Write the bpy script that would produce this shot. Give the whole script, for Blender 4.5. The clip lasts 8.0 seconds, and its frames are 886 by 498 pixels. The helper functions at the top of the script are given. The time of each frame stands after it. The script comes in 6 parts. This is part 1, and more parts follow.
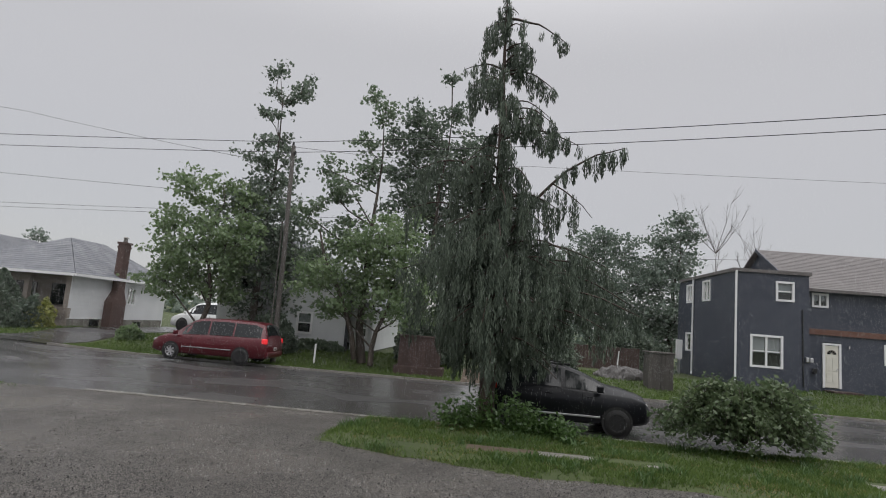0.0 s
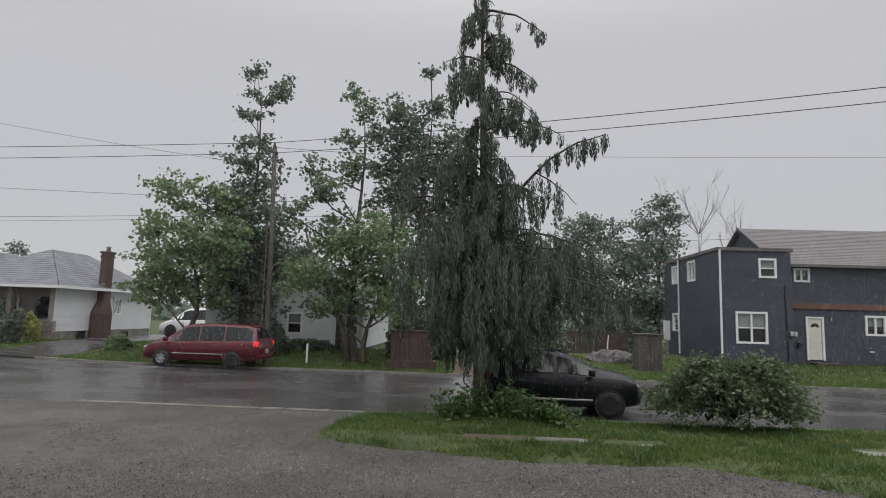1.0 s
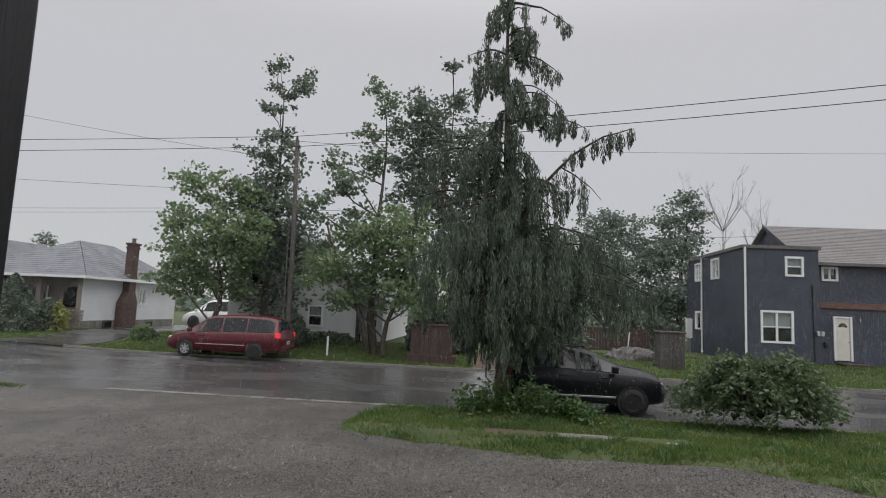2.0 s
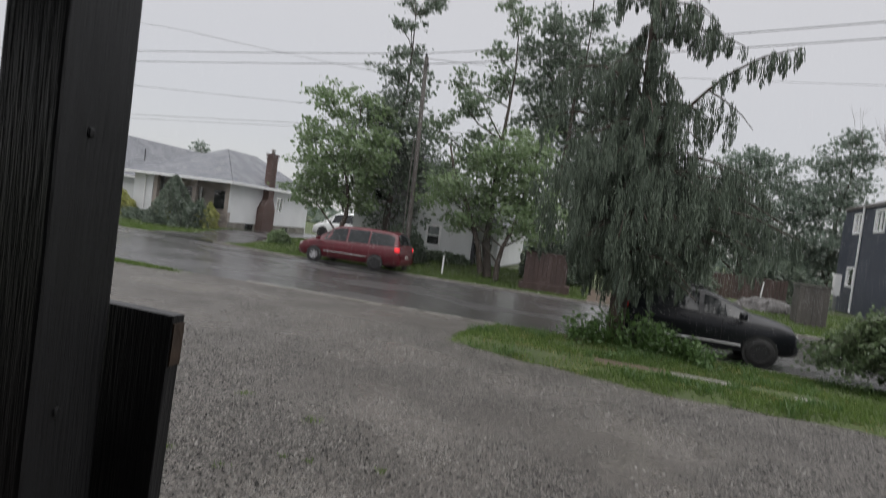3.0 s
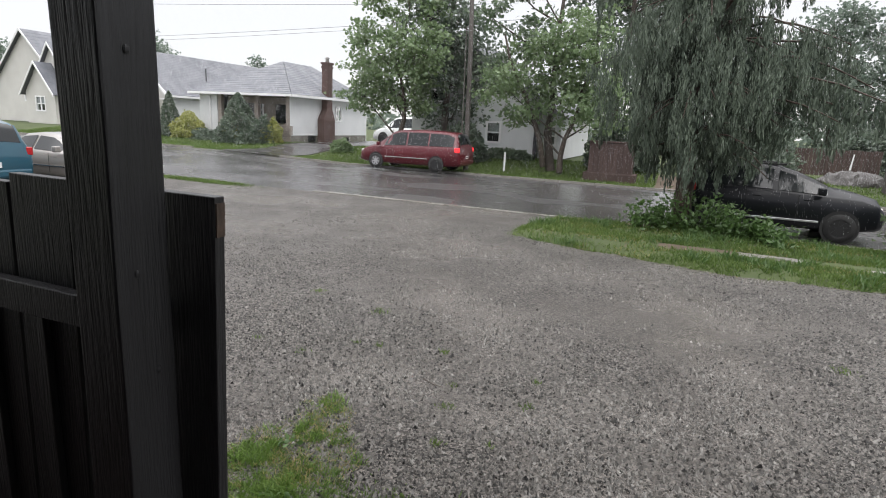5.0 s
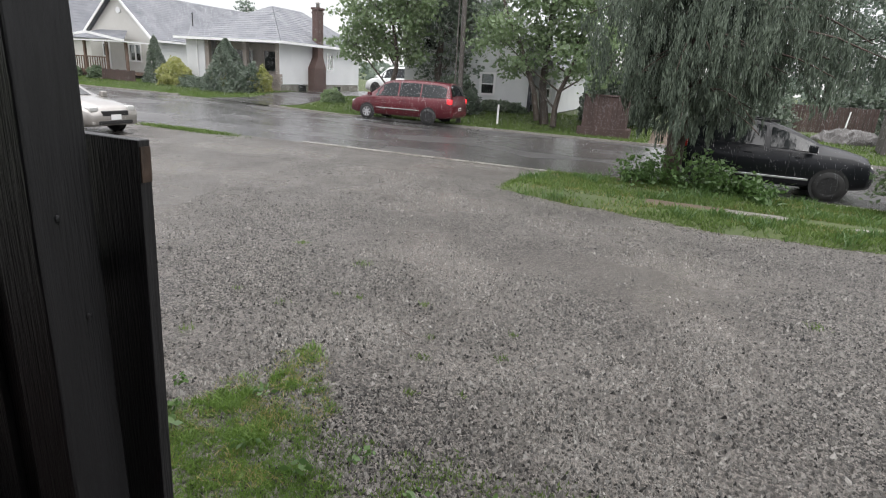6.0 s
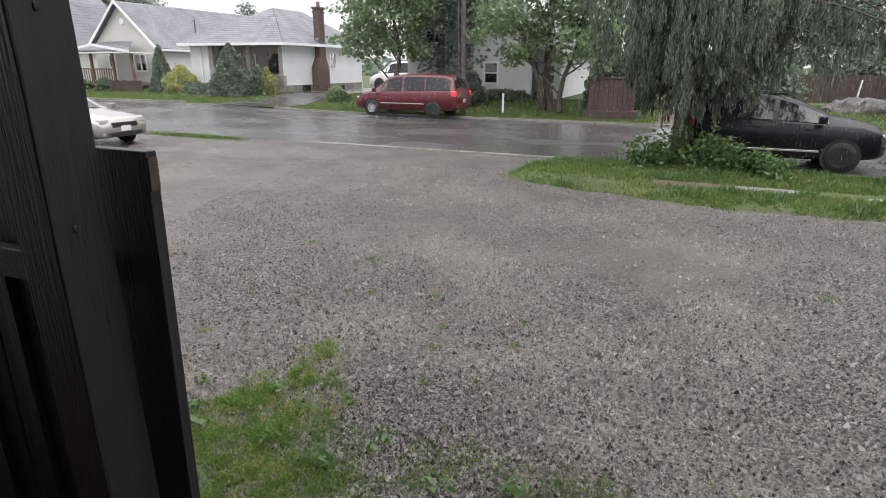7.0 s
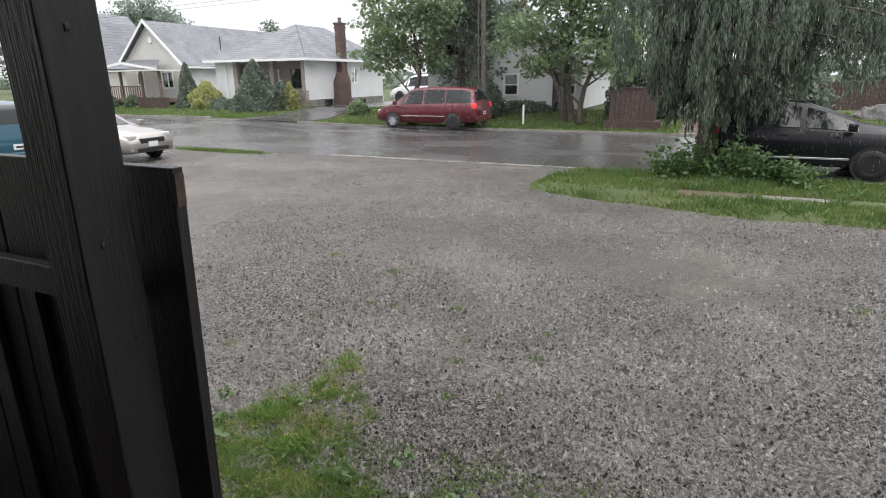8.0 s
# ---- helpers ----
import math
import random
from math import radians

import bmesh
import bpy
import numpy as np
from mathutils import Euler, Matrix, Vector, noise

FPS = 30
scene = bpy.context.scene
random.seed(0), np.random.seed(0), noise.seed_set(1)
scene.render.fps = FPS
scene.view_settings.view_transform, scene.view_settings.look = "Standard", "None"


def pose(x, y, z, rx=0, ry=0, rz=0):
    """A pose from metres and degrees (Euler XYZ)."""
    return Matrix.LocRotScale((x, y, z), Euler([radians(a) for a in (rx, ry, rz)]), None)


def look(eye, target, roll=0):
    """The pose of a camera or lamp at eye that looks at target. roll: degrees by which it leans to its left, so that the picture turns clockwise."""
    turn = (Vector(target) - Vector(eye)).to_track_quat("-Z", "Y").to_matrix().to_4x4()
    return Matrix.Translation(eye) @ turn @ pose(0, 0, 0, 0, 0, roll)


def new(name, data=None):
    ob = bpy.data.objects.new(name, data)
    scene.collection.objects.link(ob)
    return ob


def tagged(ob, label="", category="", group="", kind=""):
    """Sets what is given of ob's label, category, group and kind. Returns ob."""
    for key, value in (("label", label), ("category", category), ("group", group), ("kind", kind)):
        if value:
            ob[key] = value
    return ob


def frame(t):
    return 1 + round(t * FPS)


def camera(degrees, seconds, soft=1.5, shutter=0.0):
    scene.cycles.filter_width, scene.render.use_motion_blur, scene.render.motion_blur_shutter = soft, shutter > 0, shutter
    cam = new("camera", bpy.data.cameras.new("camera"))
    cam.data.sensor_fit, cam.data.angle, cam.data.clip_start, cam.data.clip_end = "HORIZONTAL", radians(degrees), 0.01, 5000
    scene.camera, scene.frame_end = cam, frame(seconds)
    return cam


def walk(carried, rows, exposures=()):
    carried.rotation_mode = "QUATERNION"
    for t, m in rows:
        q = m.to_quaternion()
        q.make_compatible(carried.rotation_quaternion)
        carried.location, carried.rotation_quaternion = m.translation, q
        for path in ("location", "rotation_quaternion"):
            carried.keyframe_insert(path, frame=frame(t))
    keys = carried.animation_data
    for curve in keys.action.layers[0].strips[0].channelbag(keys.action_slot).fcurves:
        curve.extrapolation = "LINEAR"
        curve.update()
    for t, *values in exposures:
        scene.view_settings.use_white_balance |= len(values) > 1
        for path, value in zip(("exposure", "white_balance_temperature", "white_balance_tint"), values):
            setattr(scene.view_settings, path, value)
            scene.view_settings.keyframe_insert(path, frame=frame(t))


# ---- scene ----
cam = camera(76.1, 8.0, soft=1.0, shutter=0.2)
PATH = [
    (0, (1.128, 1.296, 2.472), (0.966, 3.273, 2.728), 4.68),
    (0.5, (1.124, 1.218, 2.460), (0.983, 3.190, 2.762), 2.22),
    (1, (1.092, 1.197, 2.449), (0.980, 3.179, 2.685), 1.72),
    (2.5, (0.942, 1.283, 2.384), (0.619, 3.246, 2.591), 4.35),
    (2.9, (0.946, 1.359, 2.257), (0.356, 3.264, 2.406), 8.6),
    (3, (0.945, 1.354, 2.246), (0.386, 3.273, 2.177), 7.4),
    (3.5, (1.042, 1.339, 2.140), (0.483, 3.239, 1.859), 3.3),
    (4, (1.041, 1.289, 2.181), (0.488, 3.178, 1.826), 2.5),
    (4.5, (1.105, 1.225, 2.212), (0.388, 3.046, 1.803), 1.5),
    (5.8, (1.250, 1.285, 2.215), (0.550, 3.085, 1.712), 4.0),
    (6, (1.282, 1.305, 2.204), (0.590, 3.087, 1.614), 3.7),
    (6.5, (1.334, 1.280, 2.211), (0.655, 3.054, 1.587), 2.6),
    (7, (1.350, 1.258, 2.219), (0.619, 3.015, 1.602), 0.3),
    (7.5, (1.335, 1.272, 2.219), (0.545, 3.007, 1.615), 0.0),
    (8, (1.330, 1.275, 2.220), (0.527, 3.014, 1.642), -0.6),
]
walk(cam, [(t, look(eye, target, roll)) for t, eye, target, roll in PATH],
     exposures=((0, -0.05), (2.5, 0.0), (3.0, 0.15), (3.5, 0.58), (4.5, 0.75), (5.8, 0.95), (8.0, 0.95)))

# ---- sky and light: rain, thick even cloud, brighter overhead ----
world = bpy.data.worlds.new("rain_sky")
scene.world = world
world.use_nodes = True
wn, wl = world.node_tree.nodes, world.node_tree.links
wn.clear()
w_out, w_bg = wn.new("ShaderNodeOutputWorld"), wn.new("ShaderNodeBackground")
w_sky, w_mix, w_ramp = wn.new("ShaderNodeTexSky"), wn.new("ShaderNodeMixRGB"), wn.new("ShaderNodeValToRGB")
w_tc, w_sep = wn.new("ShaderNodeTexCoord"), wn.new("ShaderNodeSeparateXYZ")
SUN_EL, SUN_ROT = radians(58), radians(150)
w_sky.sky_type, w_sky.sun_disc, w_sky.sun_elevation, w_sky.sun_rotation = "NISHITA", False, SUN_EL, SUN_ROT
w_mix.inputs[0].default_value = 0.985
w_ramp.color_ramp.interpolation = "EASE"
w_ramp.color_ramp.elements[0].position, w_ramp.color_ramp.elements[0].color = 0.0, (0.49, 0.482, 0.492, 1)
w_ramp.color_ramp.elements[1].position, w_ramp.color_ramp.elements[1].color = 1.0, (2.25, 2.22, 2.25, 1)
w_mid = w_ramp.color_ramp.elements.new(0.42)
w_mid.color = (0.55, 0.54, 0.55, 1)
wl.new(w_tc.outputs["Generated"], w_sep.inputs[0])
wl.new(w_sep.outputs["Z"], w_ramp.inputs[0])
wl.new(w_sky.outputs[0], w_mix.inputs[1])
wl.new(w_ramp.outputs[0], w_mix.inputs[2])
wl.new(w_mix.outputs[0], w_bg.inputs[0])
w_bg.inputs[1].default_value = 1.0
wl.new(w_bg.outputs[0], w_out.inputs[0])
sun = new("sun", bpy.data.lights.new("sun", "SUN"))
sun.data.energy, sun.data.angle, sun.data.color = 0.6, radians(60), (1.0, 0.98, 0.95)
sun.matrix_basis = look((0, 0, 40), (0 - 14, 20, 0))


# ---- materials ----
def mat(name, c1, c2, scale=4.0, rough=0.7, bump=0.15, fine=40.0, metal=0.0, spec=0.4, wet=None, stretch=(1, 1, 1), mottled=0.35, coat=0.0, island=0.0):
    """Two-scale noise between two base colours, with fine relief. wet: (roughness low, high, scale) for patchy wetness."""
    m = bpy.data.materials.new(name)
    m.use_nodes = True
    n, l = m.node_tree.nodes, m.node_tree.links
    p = n["Principled BSDF"]
    tc, mp = n.new("ShaderNodeTexCoord"), n.new("ShaderNodeMapping")
    mp.inputs["Scale"].default_value = stretch
    l.new(tc.outputs["Object"], mp.inputs[0])
    a, b = n.new("ShaderNodeTexNoise"), n.new("ShaderNodeTexNoise")
    a.inputs["Scale"].default_value, b.inputs["Scale"].default_value = scale, fine
    a.inputs["Detail"].default_value, b.inputs["Detail"].default_value = 5, 4
    for t in (a, b):
        l.new(mp.outputs[0], t.inputs["Vector"])
    mix = n.new("ShaderNodeMath")
    mix.operation = "MULTIPLY_ADD"
    l.new(b.outputs["Fac"], mix.inputs[0])
    mix.inputs[1].default_value = mottled
    l.new(a.outputs["Fac"], mix.inputs[2])
    fac = mix.outputs[0]
    if island:
        geo, add = n.new("ShaderNodeNewGeometry"), n.new("ShaderNodeMath")
        add.operation = "MULTIPLY_ADD"
        l.new(geo.outputs["Random Per Island"], add.inputs[0])
        add.inputs[1].default_value = island
        l.new(fac, add.inputs[2])
        fac = add.outputs[0]
    lo = 0.5 + mottled * 0.5 + island * 0.5
    rng = n.new("ShaderNodeMapRange")
    rng.inputs["From Min"].default_value, rng.inputs["From Max"].default_value = lo - 0.32 - island * 0.4, lo + 0.32 + island * 0.4
    l.new(fac, rng.inputs[0])
    col = n.new("ShaderNodeMixRGB")
    col.inputs[1].default_value, col.inputs[2].default_value = (*c1, 1), (*c2, 1)
    l.new(rng.outputs[0], col.inputs[0])
    l.new(col.outputs[0], p.inputs["Base Color"])
    p.inputs["Roughness"].default_value, p.inputs["Metallic"].default_value = rough, metal
    p.inputs["Specular IOR Level"].default_value = spec
    p.inputs["Coat Weight"].default_value, p.inputs["Coat Roughness"].default_value = coat, 0.06
    if wet:
        w, r = n.new("ShaderNodeTexNoise"), n.new("ShaderNodeMapRange")
        w.inputs["Scale"].default_value, w.inputs["Detail"].default_value = wet[2], 3
        l.new(mp.outputs[0], w.inputs["Vector"])
        r.inputs["From Min"].default_value, r.inputs["From Max"].default_value = 0.40, 0.62
        r.inputs["To Min"].default_value, r.inputs["To Max"].default_value = wet[0], wet[1]
        l.new(w.outputs["Fac"], r.inputs[0])
        l.new(r.outputs[0], p.inputs["Roughness"])
    if bump:
        bp = n.new("ShaderNodeBump")
        bp.inputs["Strength"].default_value, bp.inputs["Distance"].default_value = bump, 0.02
        l.new(b.outputs["Fac"], bp.inputs["Height"])
        l.new(bp.outputs[0], p.inputs["Normal"])
    return m


def plain(name, c, rough=0.5, metal=0.0, emit=0.0, trans=0.0, coat=0.0):
    m = bpy.data.materials.new(name)
    m.use_nodes = True
    p = m.node_tree.nodes["Principled BSDF"]
    p.inputs["Specular IOR Level"].default_value = 0.3 if "glass" in name else 0.5
    p.inputs["Base Color"].default_value, p.inputs["Roughness"].default_value = (*c, 1), rough
    p.inputs["Metallic"].default_value, p.inputs["Transmission Weight"].default_value = metal, trans
    p.inputs["Coat Weight"].default_value = coat
    if emit:
        p.inputs["Emission Color"].default_value, p.inputs["Emission Strength"].default_value = (*c, 1), emit
    return m


def leaf_mat(name, c1, c2, rough=0.45):
    m = mat(name, c1, c2, 0.8, rough, 0.0, 6.0, spec=0.5, island=0.5)
    p = m.node_tree.nodes["Principled BSDF"]
    n, l = m.node_tree.nodes, m.node_tree.links
    thin, both = n.new("ShaderNodeBsdfTranslucent"), n.new("ShaderNodeMixShader")
    l.new(p.inputs["Base Color"].links[0].from_socket, thin.inputs[0])
    both.inputs[0].default_value = 0.45
    l.new(p.outputs[0], both.inputs[1])
    l.new(thin.outputs[0], both.inputs[2])
    l.new(both.outputs[0], n["Material Output"].inputs[0])
    return m


def gravel_mat():
    """Packed wet gravel: pebbles of two sizes in mud, with smooth muddy puddles between them."""
    m = mat("wet_gravel", (0.086, 0.077, 0.068), (0.144, 0.132, 0.119), 0.5, 0.5, 0.0, 12, spec=0.5, wet=(0.18, 0.6, 0.42), mottled=0.5)
    n, l = m.node_tree.nodes, m.node_tree.links
    p = n["Principled BSDF"]
    tc = next(q for q in n if q.type == "TEX_COORD")
    base = p.inputs["Base Color"].links[0].from_socket
    big, small, patch, keep = n.new("ShaderNodeTexVoronoi"), n.new("ShaderNodeTexVoronoi"), n.new("ShaderNodeTexNoise"), n.new("ShaderNodeMapRange")
    big.inputs["Scale"].default_value, small.inputs["Scale"].default_value = 58, 135
    patch.inputs["Scale"].default_value, patch.inputs["Detail"].default_value = 0.42, 3
    keep.inputs["From Min"].default_value, keep.inputs["From Max"].default_value = 0.38, 0.56
    keep.inputs["To Min"].default_value, keep.inputs["To Max"].default_value = 0.3, 1.0
    for q in (big, small, patch):
        l.new(tc.outputs["Object"], q.inputs["Vector"])
    l.new(patch.outputs["Fac"], keep.inputs[0])
    grey, tone = n.new("ShaderNodeSeparateColor"), n.new("ShaderNodeMapRange")
    l.new(big.outputs["Color"], grey.inputs[0])
    l.new(grey.outputs[0], tone.inputs[0])
    tone.inputs["To Min"].default_value, tone.inputs["To Max"].default_value = 0.1, 1.8
    scaled, mixed = n.new("ShaderNodeVectorMath"), n.new("ShaderNodeMixRGB")
    scaled.operation = "SCALE"
    l.new(base, scaled.inputs[0])
    tone.inputs["From Min"].default_value, tone.inputs["From Max"].default_value = 0.14, 0.9
    fine, speck, both = n.new("ShaderNodeSeparateColor"), n.new("ShaderNodeMapRange"), n.new("ShaderNodeMath")
    l.new(small.outputs["Color"], fine.inputs[0])
    l.new(fine.outputs[1], speck.inputs[0])
    speck.inputs["To Min"].default_value, speck.inputs["To Max"].default_value = 0.35, 1.5
    both.operation = "MULTIPLY"
    l.new(tone.outputs[0], both.inputs[0])
    l.new(speck.outputs[0], both.inputs[1])
    l.new(both.outputs[0], scaled.inputs["Scale"])
    l.new(keep.outputs[0], mixed.inputs[0])
    l.new(base, mixed.inputs[1])
    l.new(scaled.outputs[0], mixed.inputs[2])
    l.new(mixed.outputs[0], p.inputs["Base Color"])
    add, amt, bump = n.new("ShaderNodeMath"), n.new("ShaderNodeMath"), n.new("ShaderNodeBump")
    l.new(big.outputs["Distance"], add.inputs[0])
    l.new(small.outputs["Distance"], add.inputs[1])
    amt.operation = "MULTIPLY"
    l.new(add.outputs[0], amt.inputs[0])
    l.new(keep.outputs[0], amt.inputs[1])
    l.new(amt.outputs[0], bump.inputs["Height"])
    bump.invert = True
    bump.inputs["Strength"].default_value, bump.inputs["Distance"].default_value = 0.9, 0.02
    l.new(bump.outputs[0], p.inputs["Normal"])
    return m


M = dict(
    asphalt=mat("wet_asphalt", (0.045, 0.043, 0.044), (0.08, 0.077, 0.076), 0.6, 0.3, 0.25, 60, spec=0.5, wet=(0.13, 0.34, 0.5), stretch=(0.5, 1, 1)),
    gravel=gravel_mat(),
    stone=mat("wet_stones", (0.006, 0.006, 0.006), (0.24, 0.23, 0.212), 9, 0.5, 0.0, 50, spec=0.35, island=2.6),
    concrete=mat("wet_concrete", (0.13, 0.122, 0.11), (0.24, 0.228, 0.205), 1.5, 0.4, 0.3, 50, wet=(0.2, 0.55, 1.2)),
    soil=mat("grassy_soil", (0.035, 0.05, 0.018), (0.075, 0.095, 0.032), 0.7, 0.9, 0.4, 20),
    lawn=leaf_mat("lawn_blades", (0.042, 0.088, 0.018), (0.165, 0.235, 0.058), 0.5),
    patch=leaf_mat("patch_blades", (0.034, 0.085, 0.012), (0.20, 0.305, 0.062), 0.5),
    straw=leaf_mat("straw_blades", (0.24, 0.19, 0.075), (0.40, 0.34, 0.16), 0.6),
    weed=leaf_mat("weed_leaves", (0.045, 0.095, 0.028), (0.120, 0.200, 0.061), 0.4),
    maple=leaf_mat("maple_leaves", (0.100, 0.150, 0.096), (0.225, 0.285, 0.180), 0.45),
    bright=leaf_mat("bright_leaves", (0.120, 0.185, 0.090), (0.265, 0.350, 0.180), 0.45),
    dark=leaf_mat("dark_leaves", (0.090, 0.125, 0.096), (0.200, 0.245, 0.180), 0.45),
    # background leaves: rain haze put into a paler, bluer colour
    far=leaf_mat("far_haze_leaves", (0.120, 0.165, 0.132), (0.230, 0.280, 0.222), 0.55),
    cedar=mat("cedar_sprays", (0.030, 0.047, 0.037), (0.155, 0.19, 0.138), 4.5, 0.55, 0.0, 12.0, spec=0.3, island=0.2, stretch=(1.8, 1.8, 0.22)),
    bush=leaf_mat("bush_leaves", (0.060, 0.100, 0.048), (0.165, 0.215, 0.108), 0.4),
    yellow=leaf_mat("yellow_shrub_leaves", (0.20, 0.23, 0.06), (0.52, 0.52, 0.20), 0.45),
    bark=mat("wet_bark", (0.03, 0.024, 0.02), (0.09, 0.07, 0.055), 5, 0.6, 0.8, 25, stretch=(1, 1, 0.25)),
    cedar_bark=mat("cedar_bark", (0.026, 0.019, 0.016), (0.075, 0.05, 0.038), 6, 0.7, 0.8, 22, stretch=(1, 1, 0.2)),
    pole=mat("weathered_pole", (0.05, 0.046, 0.042), (0.11, 0.10, 0.092), 3, 0.8, 0.4, 40, stretch=(1, 1, 0.1)),
    white=mat("white_siding", (0.58, 0.59, 0.60), (0.72, 0.73, 0.74), 0.8, 0.5, 0.05, 30),
    cream=mat("pale_siding", (0.50, 0.49, 0.46), (0.60, 0.59, 0.56), 0.8, 0.55, 0.05, 30),
    trim=mat("white_trim", (0.72, 0.72, 0.73), (0.84, 0.84, 0.84), 2.0, 0.4, 0.03, 60),
    navy=mat("navy_siding", (0.038, 0.044, 0.062), (0.064, 0.072, 0.096), 0.9, 0.45, 0.15, 25, stretch=(0.5, 0.5, 1)),
    shingle=mat("grey_shingles", (0.10, 0.106, 0.122), (0.175, 0.182, 0.20), 1.2, 0.45, 0.5, 30, wet=(0.3, 0.55, 1.0)),
    brown_shingle=mat("brown_shingles", (0.10, 0.09, 0.088), (0.18, 0.165, 0.16), 1.0, 0.5, 0.5, 30),
    brick=mat("dark_red_brick", (0.06, 0.037, 0.033), (0.12, 0.075, 0.065), 3, 0.7, 0.4, 20, island=0.6),
    stonewall=mat("brown_stone_veneer", (0.13, 0.11, 0.10), (0.32, 0.28, 0.25), 2.5, 0.7, 0.4, 14, island=0.8),
    rust=mat("rusty_band", (0.10, 0.045, 0.035), (0.20, 0.11, 0.08), 2, 0.7, 0.2, 30, stretch=(1, 1, 3)),
    brownwood=mat("dark_brown_boards", (0.042, 0.027, 0.024), (0.085, 0.056, 0.05), 2, 0.65, 0.3, 30, stretch=(2, 2, 0.3)),
    deckwood=mat("stained_deck_wood", (0.10, 0.068, 0.052), (0.19, 0.13, 0.10), 2, 0.7, 0.3, 30, stretch=(2, 2, 0.3)),
    black=mat("black_painted_wood", (0.010, 0.010, 0.011), (0.024, 0.024, 0.026), 6, 0.42, 0.3, 38, spec=0.4, stretch=(4, 4, 0.22), mottled=0.6),
    rawwood=mat("worn_board_end", (0.02, 0.017, 0.015), (0.13, 0.085, 0.058), 5, 0.7, 0.4, 40, stretch=(1, 1, 0.6)),
    tarp=mat("grey_tarp", (0.04, 0.036, 0.034), (0.10, 0.094, 0.09), 2, 0.45, 0.3, 12),
    glass=plain("window_glass", (0.75, 0.8, 0.8), 0.03, trans=1.0),
    carglass=plain("dark_car_pane", (0.016, 0.019, 0.020), 0.06, coat=0.25),
    # room shade as a colour, for the sheet behind window panes
    dim=mat("dim_room_sheet", (0.02, 0.02, 0.022), (0.05, 0.05, 0.05), 1, 0.9, 0.0),
    curtain=mat("pale_curtain", (0.30, 0.31, 0.32), (0.46, 0.47, 0.47), 6, 0.9, 0.2, 30, stretch=(3, 3, 0.2)),
    red=mat("wet_red_paint", (0.070, 0.007, 0.012), (0.10, 0.010, 0.016), 1, 0.3, 0.02, 60, spec=0.35, coat=0.2),
    blackpaint=mat("wet_black_paint", (0.006, 0.007, 0.009), (0.012, 0.013, 0.016), 1, 0.28, 0.02, 60, spec=0.25, coat=0.08),
    silver=mat("wet_champagne_paint", (0.24, 0.225, 0.21), (0.32, 0.305, 0.285), 1, 0.3, 0.02, 60, metal=0.35, coat=0.8),
    teal=mat("wet_teal_paint", (0.012, 0.06, 0.095), (0.02, 0.085, 0.125), 1, 0.3, 0.02, 60, coat=0.8),
    whitepaint=mat("wet_white_paint", (0.66, 0.67, 0.67), (0.76, 0.77, 0.77), 1, 0.3, 0.02, 60, coat=0.6),
    tyre=mat("tyre_rubber", (0.012, 0.012, 0.012), (0.03, 0.03, 0.03), 8, 0.7, 0.2, 60),
    alloy=plain("alloy_rim", (0.6, 0.6, 0.62), 0.3, 0.9),
    steel=plain("dark_steel_rim", (0.022, 0.022, 0.023), 0.55, 0.2),
    chrome=plain("chrome", (0.7, 0.7, 0.72), 0.12, 1.0),
    plastic=mat("black_plastic", (0.014, 0.014, 0.015), (0.03, 0.03, 0.03), 5, 0.5, 0.1, 50),
    taillight=plain("red_lens", (0.42, 0.012, 0.016), 0.12, coat=0.6),
    brakelight=plain("lit_red_lens", (0.9, 0.04, 0.05), 0.2, emit=0.35),
    headlight=plain("clear_lens", (0.62, 0.62, 0.60), 0.08, 0.4, coat=0.8),
    amber=plain("amber_lens", (0.6, 0.18, 0.02), 0.15, coat=0.5),
    plate=plain("white_plate", (0.7, 0.7, 0.7), 0.4),
    ink=plain("dark_bars", (0.03, 0.03, 0.04), 0.6),
    cable=plain("black_cable", (0.015, 0.015, 0.016), 0.5),
    doorpaint=mat("off_white_door", (0.62, 0.60, 0.52), (0.74, 0.72, 0.65), 2, 0.45, 0.03, 40),
    # near-white slivers: rain haze put in as thin pale shapes
    rain=leaf_mat("rain_haze_white", (0.80, 0.81, 0.82), (0.86, 0.87, 0.88), 0.3),
    duff=mat("red_brown_duff", (0.055, 0.04, 0.028), (0.12, 0.09, 0.065), 3, 0.9, 0.5, 30),
)


# ---- building helpers ----
def part(name, bm, material, parent=None, label="", smooth=False):
    """Links a bmesh as one mesh object, under a thing or a part."""
    me = bpy.data.meshes.new(name)
    bm.normal_update()
    bm.to_mesh(me)
    bm.free()
    return from_mesh(name, me, material, parent, label, smooth)


def from_mesh(name, me, material, parent=None, label="", smooth=False):
    me.materials.append(M[material])
    if smooth:
        me.polygons.foreach_set("use_smooth", [True] * len(me.polygons))
    ob = new(name, me)
    if parent is not None:
        ob.parent = parent
        up, m = parent, Matrix.Identity(4)
        while up is not None:
            m = up.matrix_basis @ m if up.parent is None else m
            up = up.parent
        ob.matrix_parent_inverse = m.inverted() if parent.parent is None else Matrix.Identity(4)
    if label:
        tagged(ob, label)
    return ob


def pyd(name, verts, faces, material, parent=None, label="", smooth=False):
    me = bpy.data.meshes.new(name)
    me.from_pydata([tuple(v) for v in verts], [], [tuple(int(i) for i in f) for f in faces])
    return from_mesh(name, me, material, parent, label, smooth)


def thing(name, at, label, category, group="", kind=""):
    e = new(name)
    e.empty_display_size = 0.3
    e.matrix_basis = Matrix.Translation(at)
    return tagged(e, label, category, group, kind)


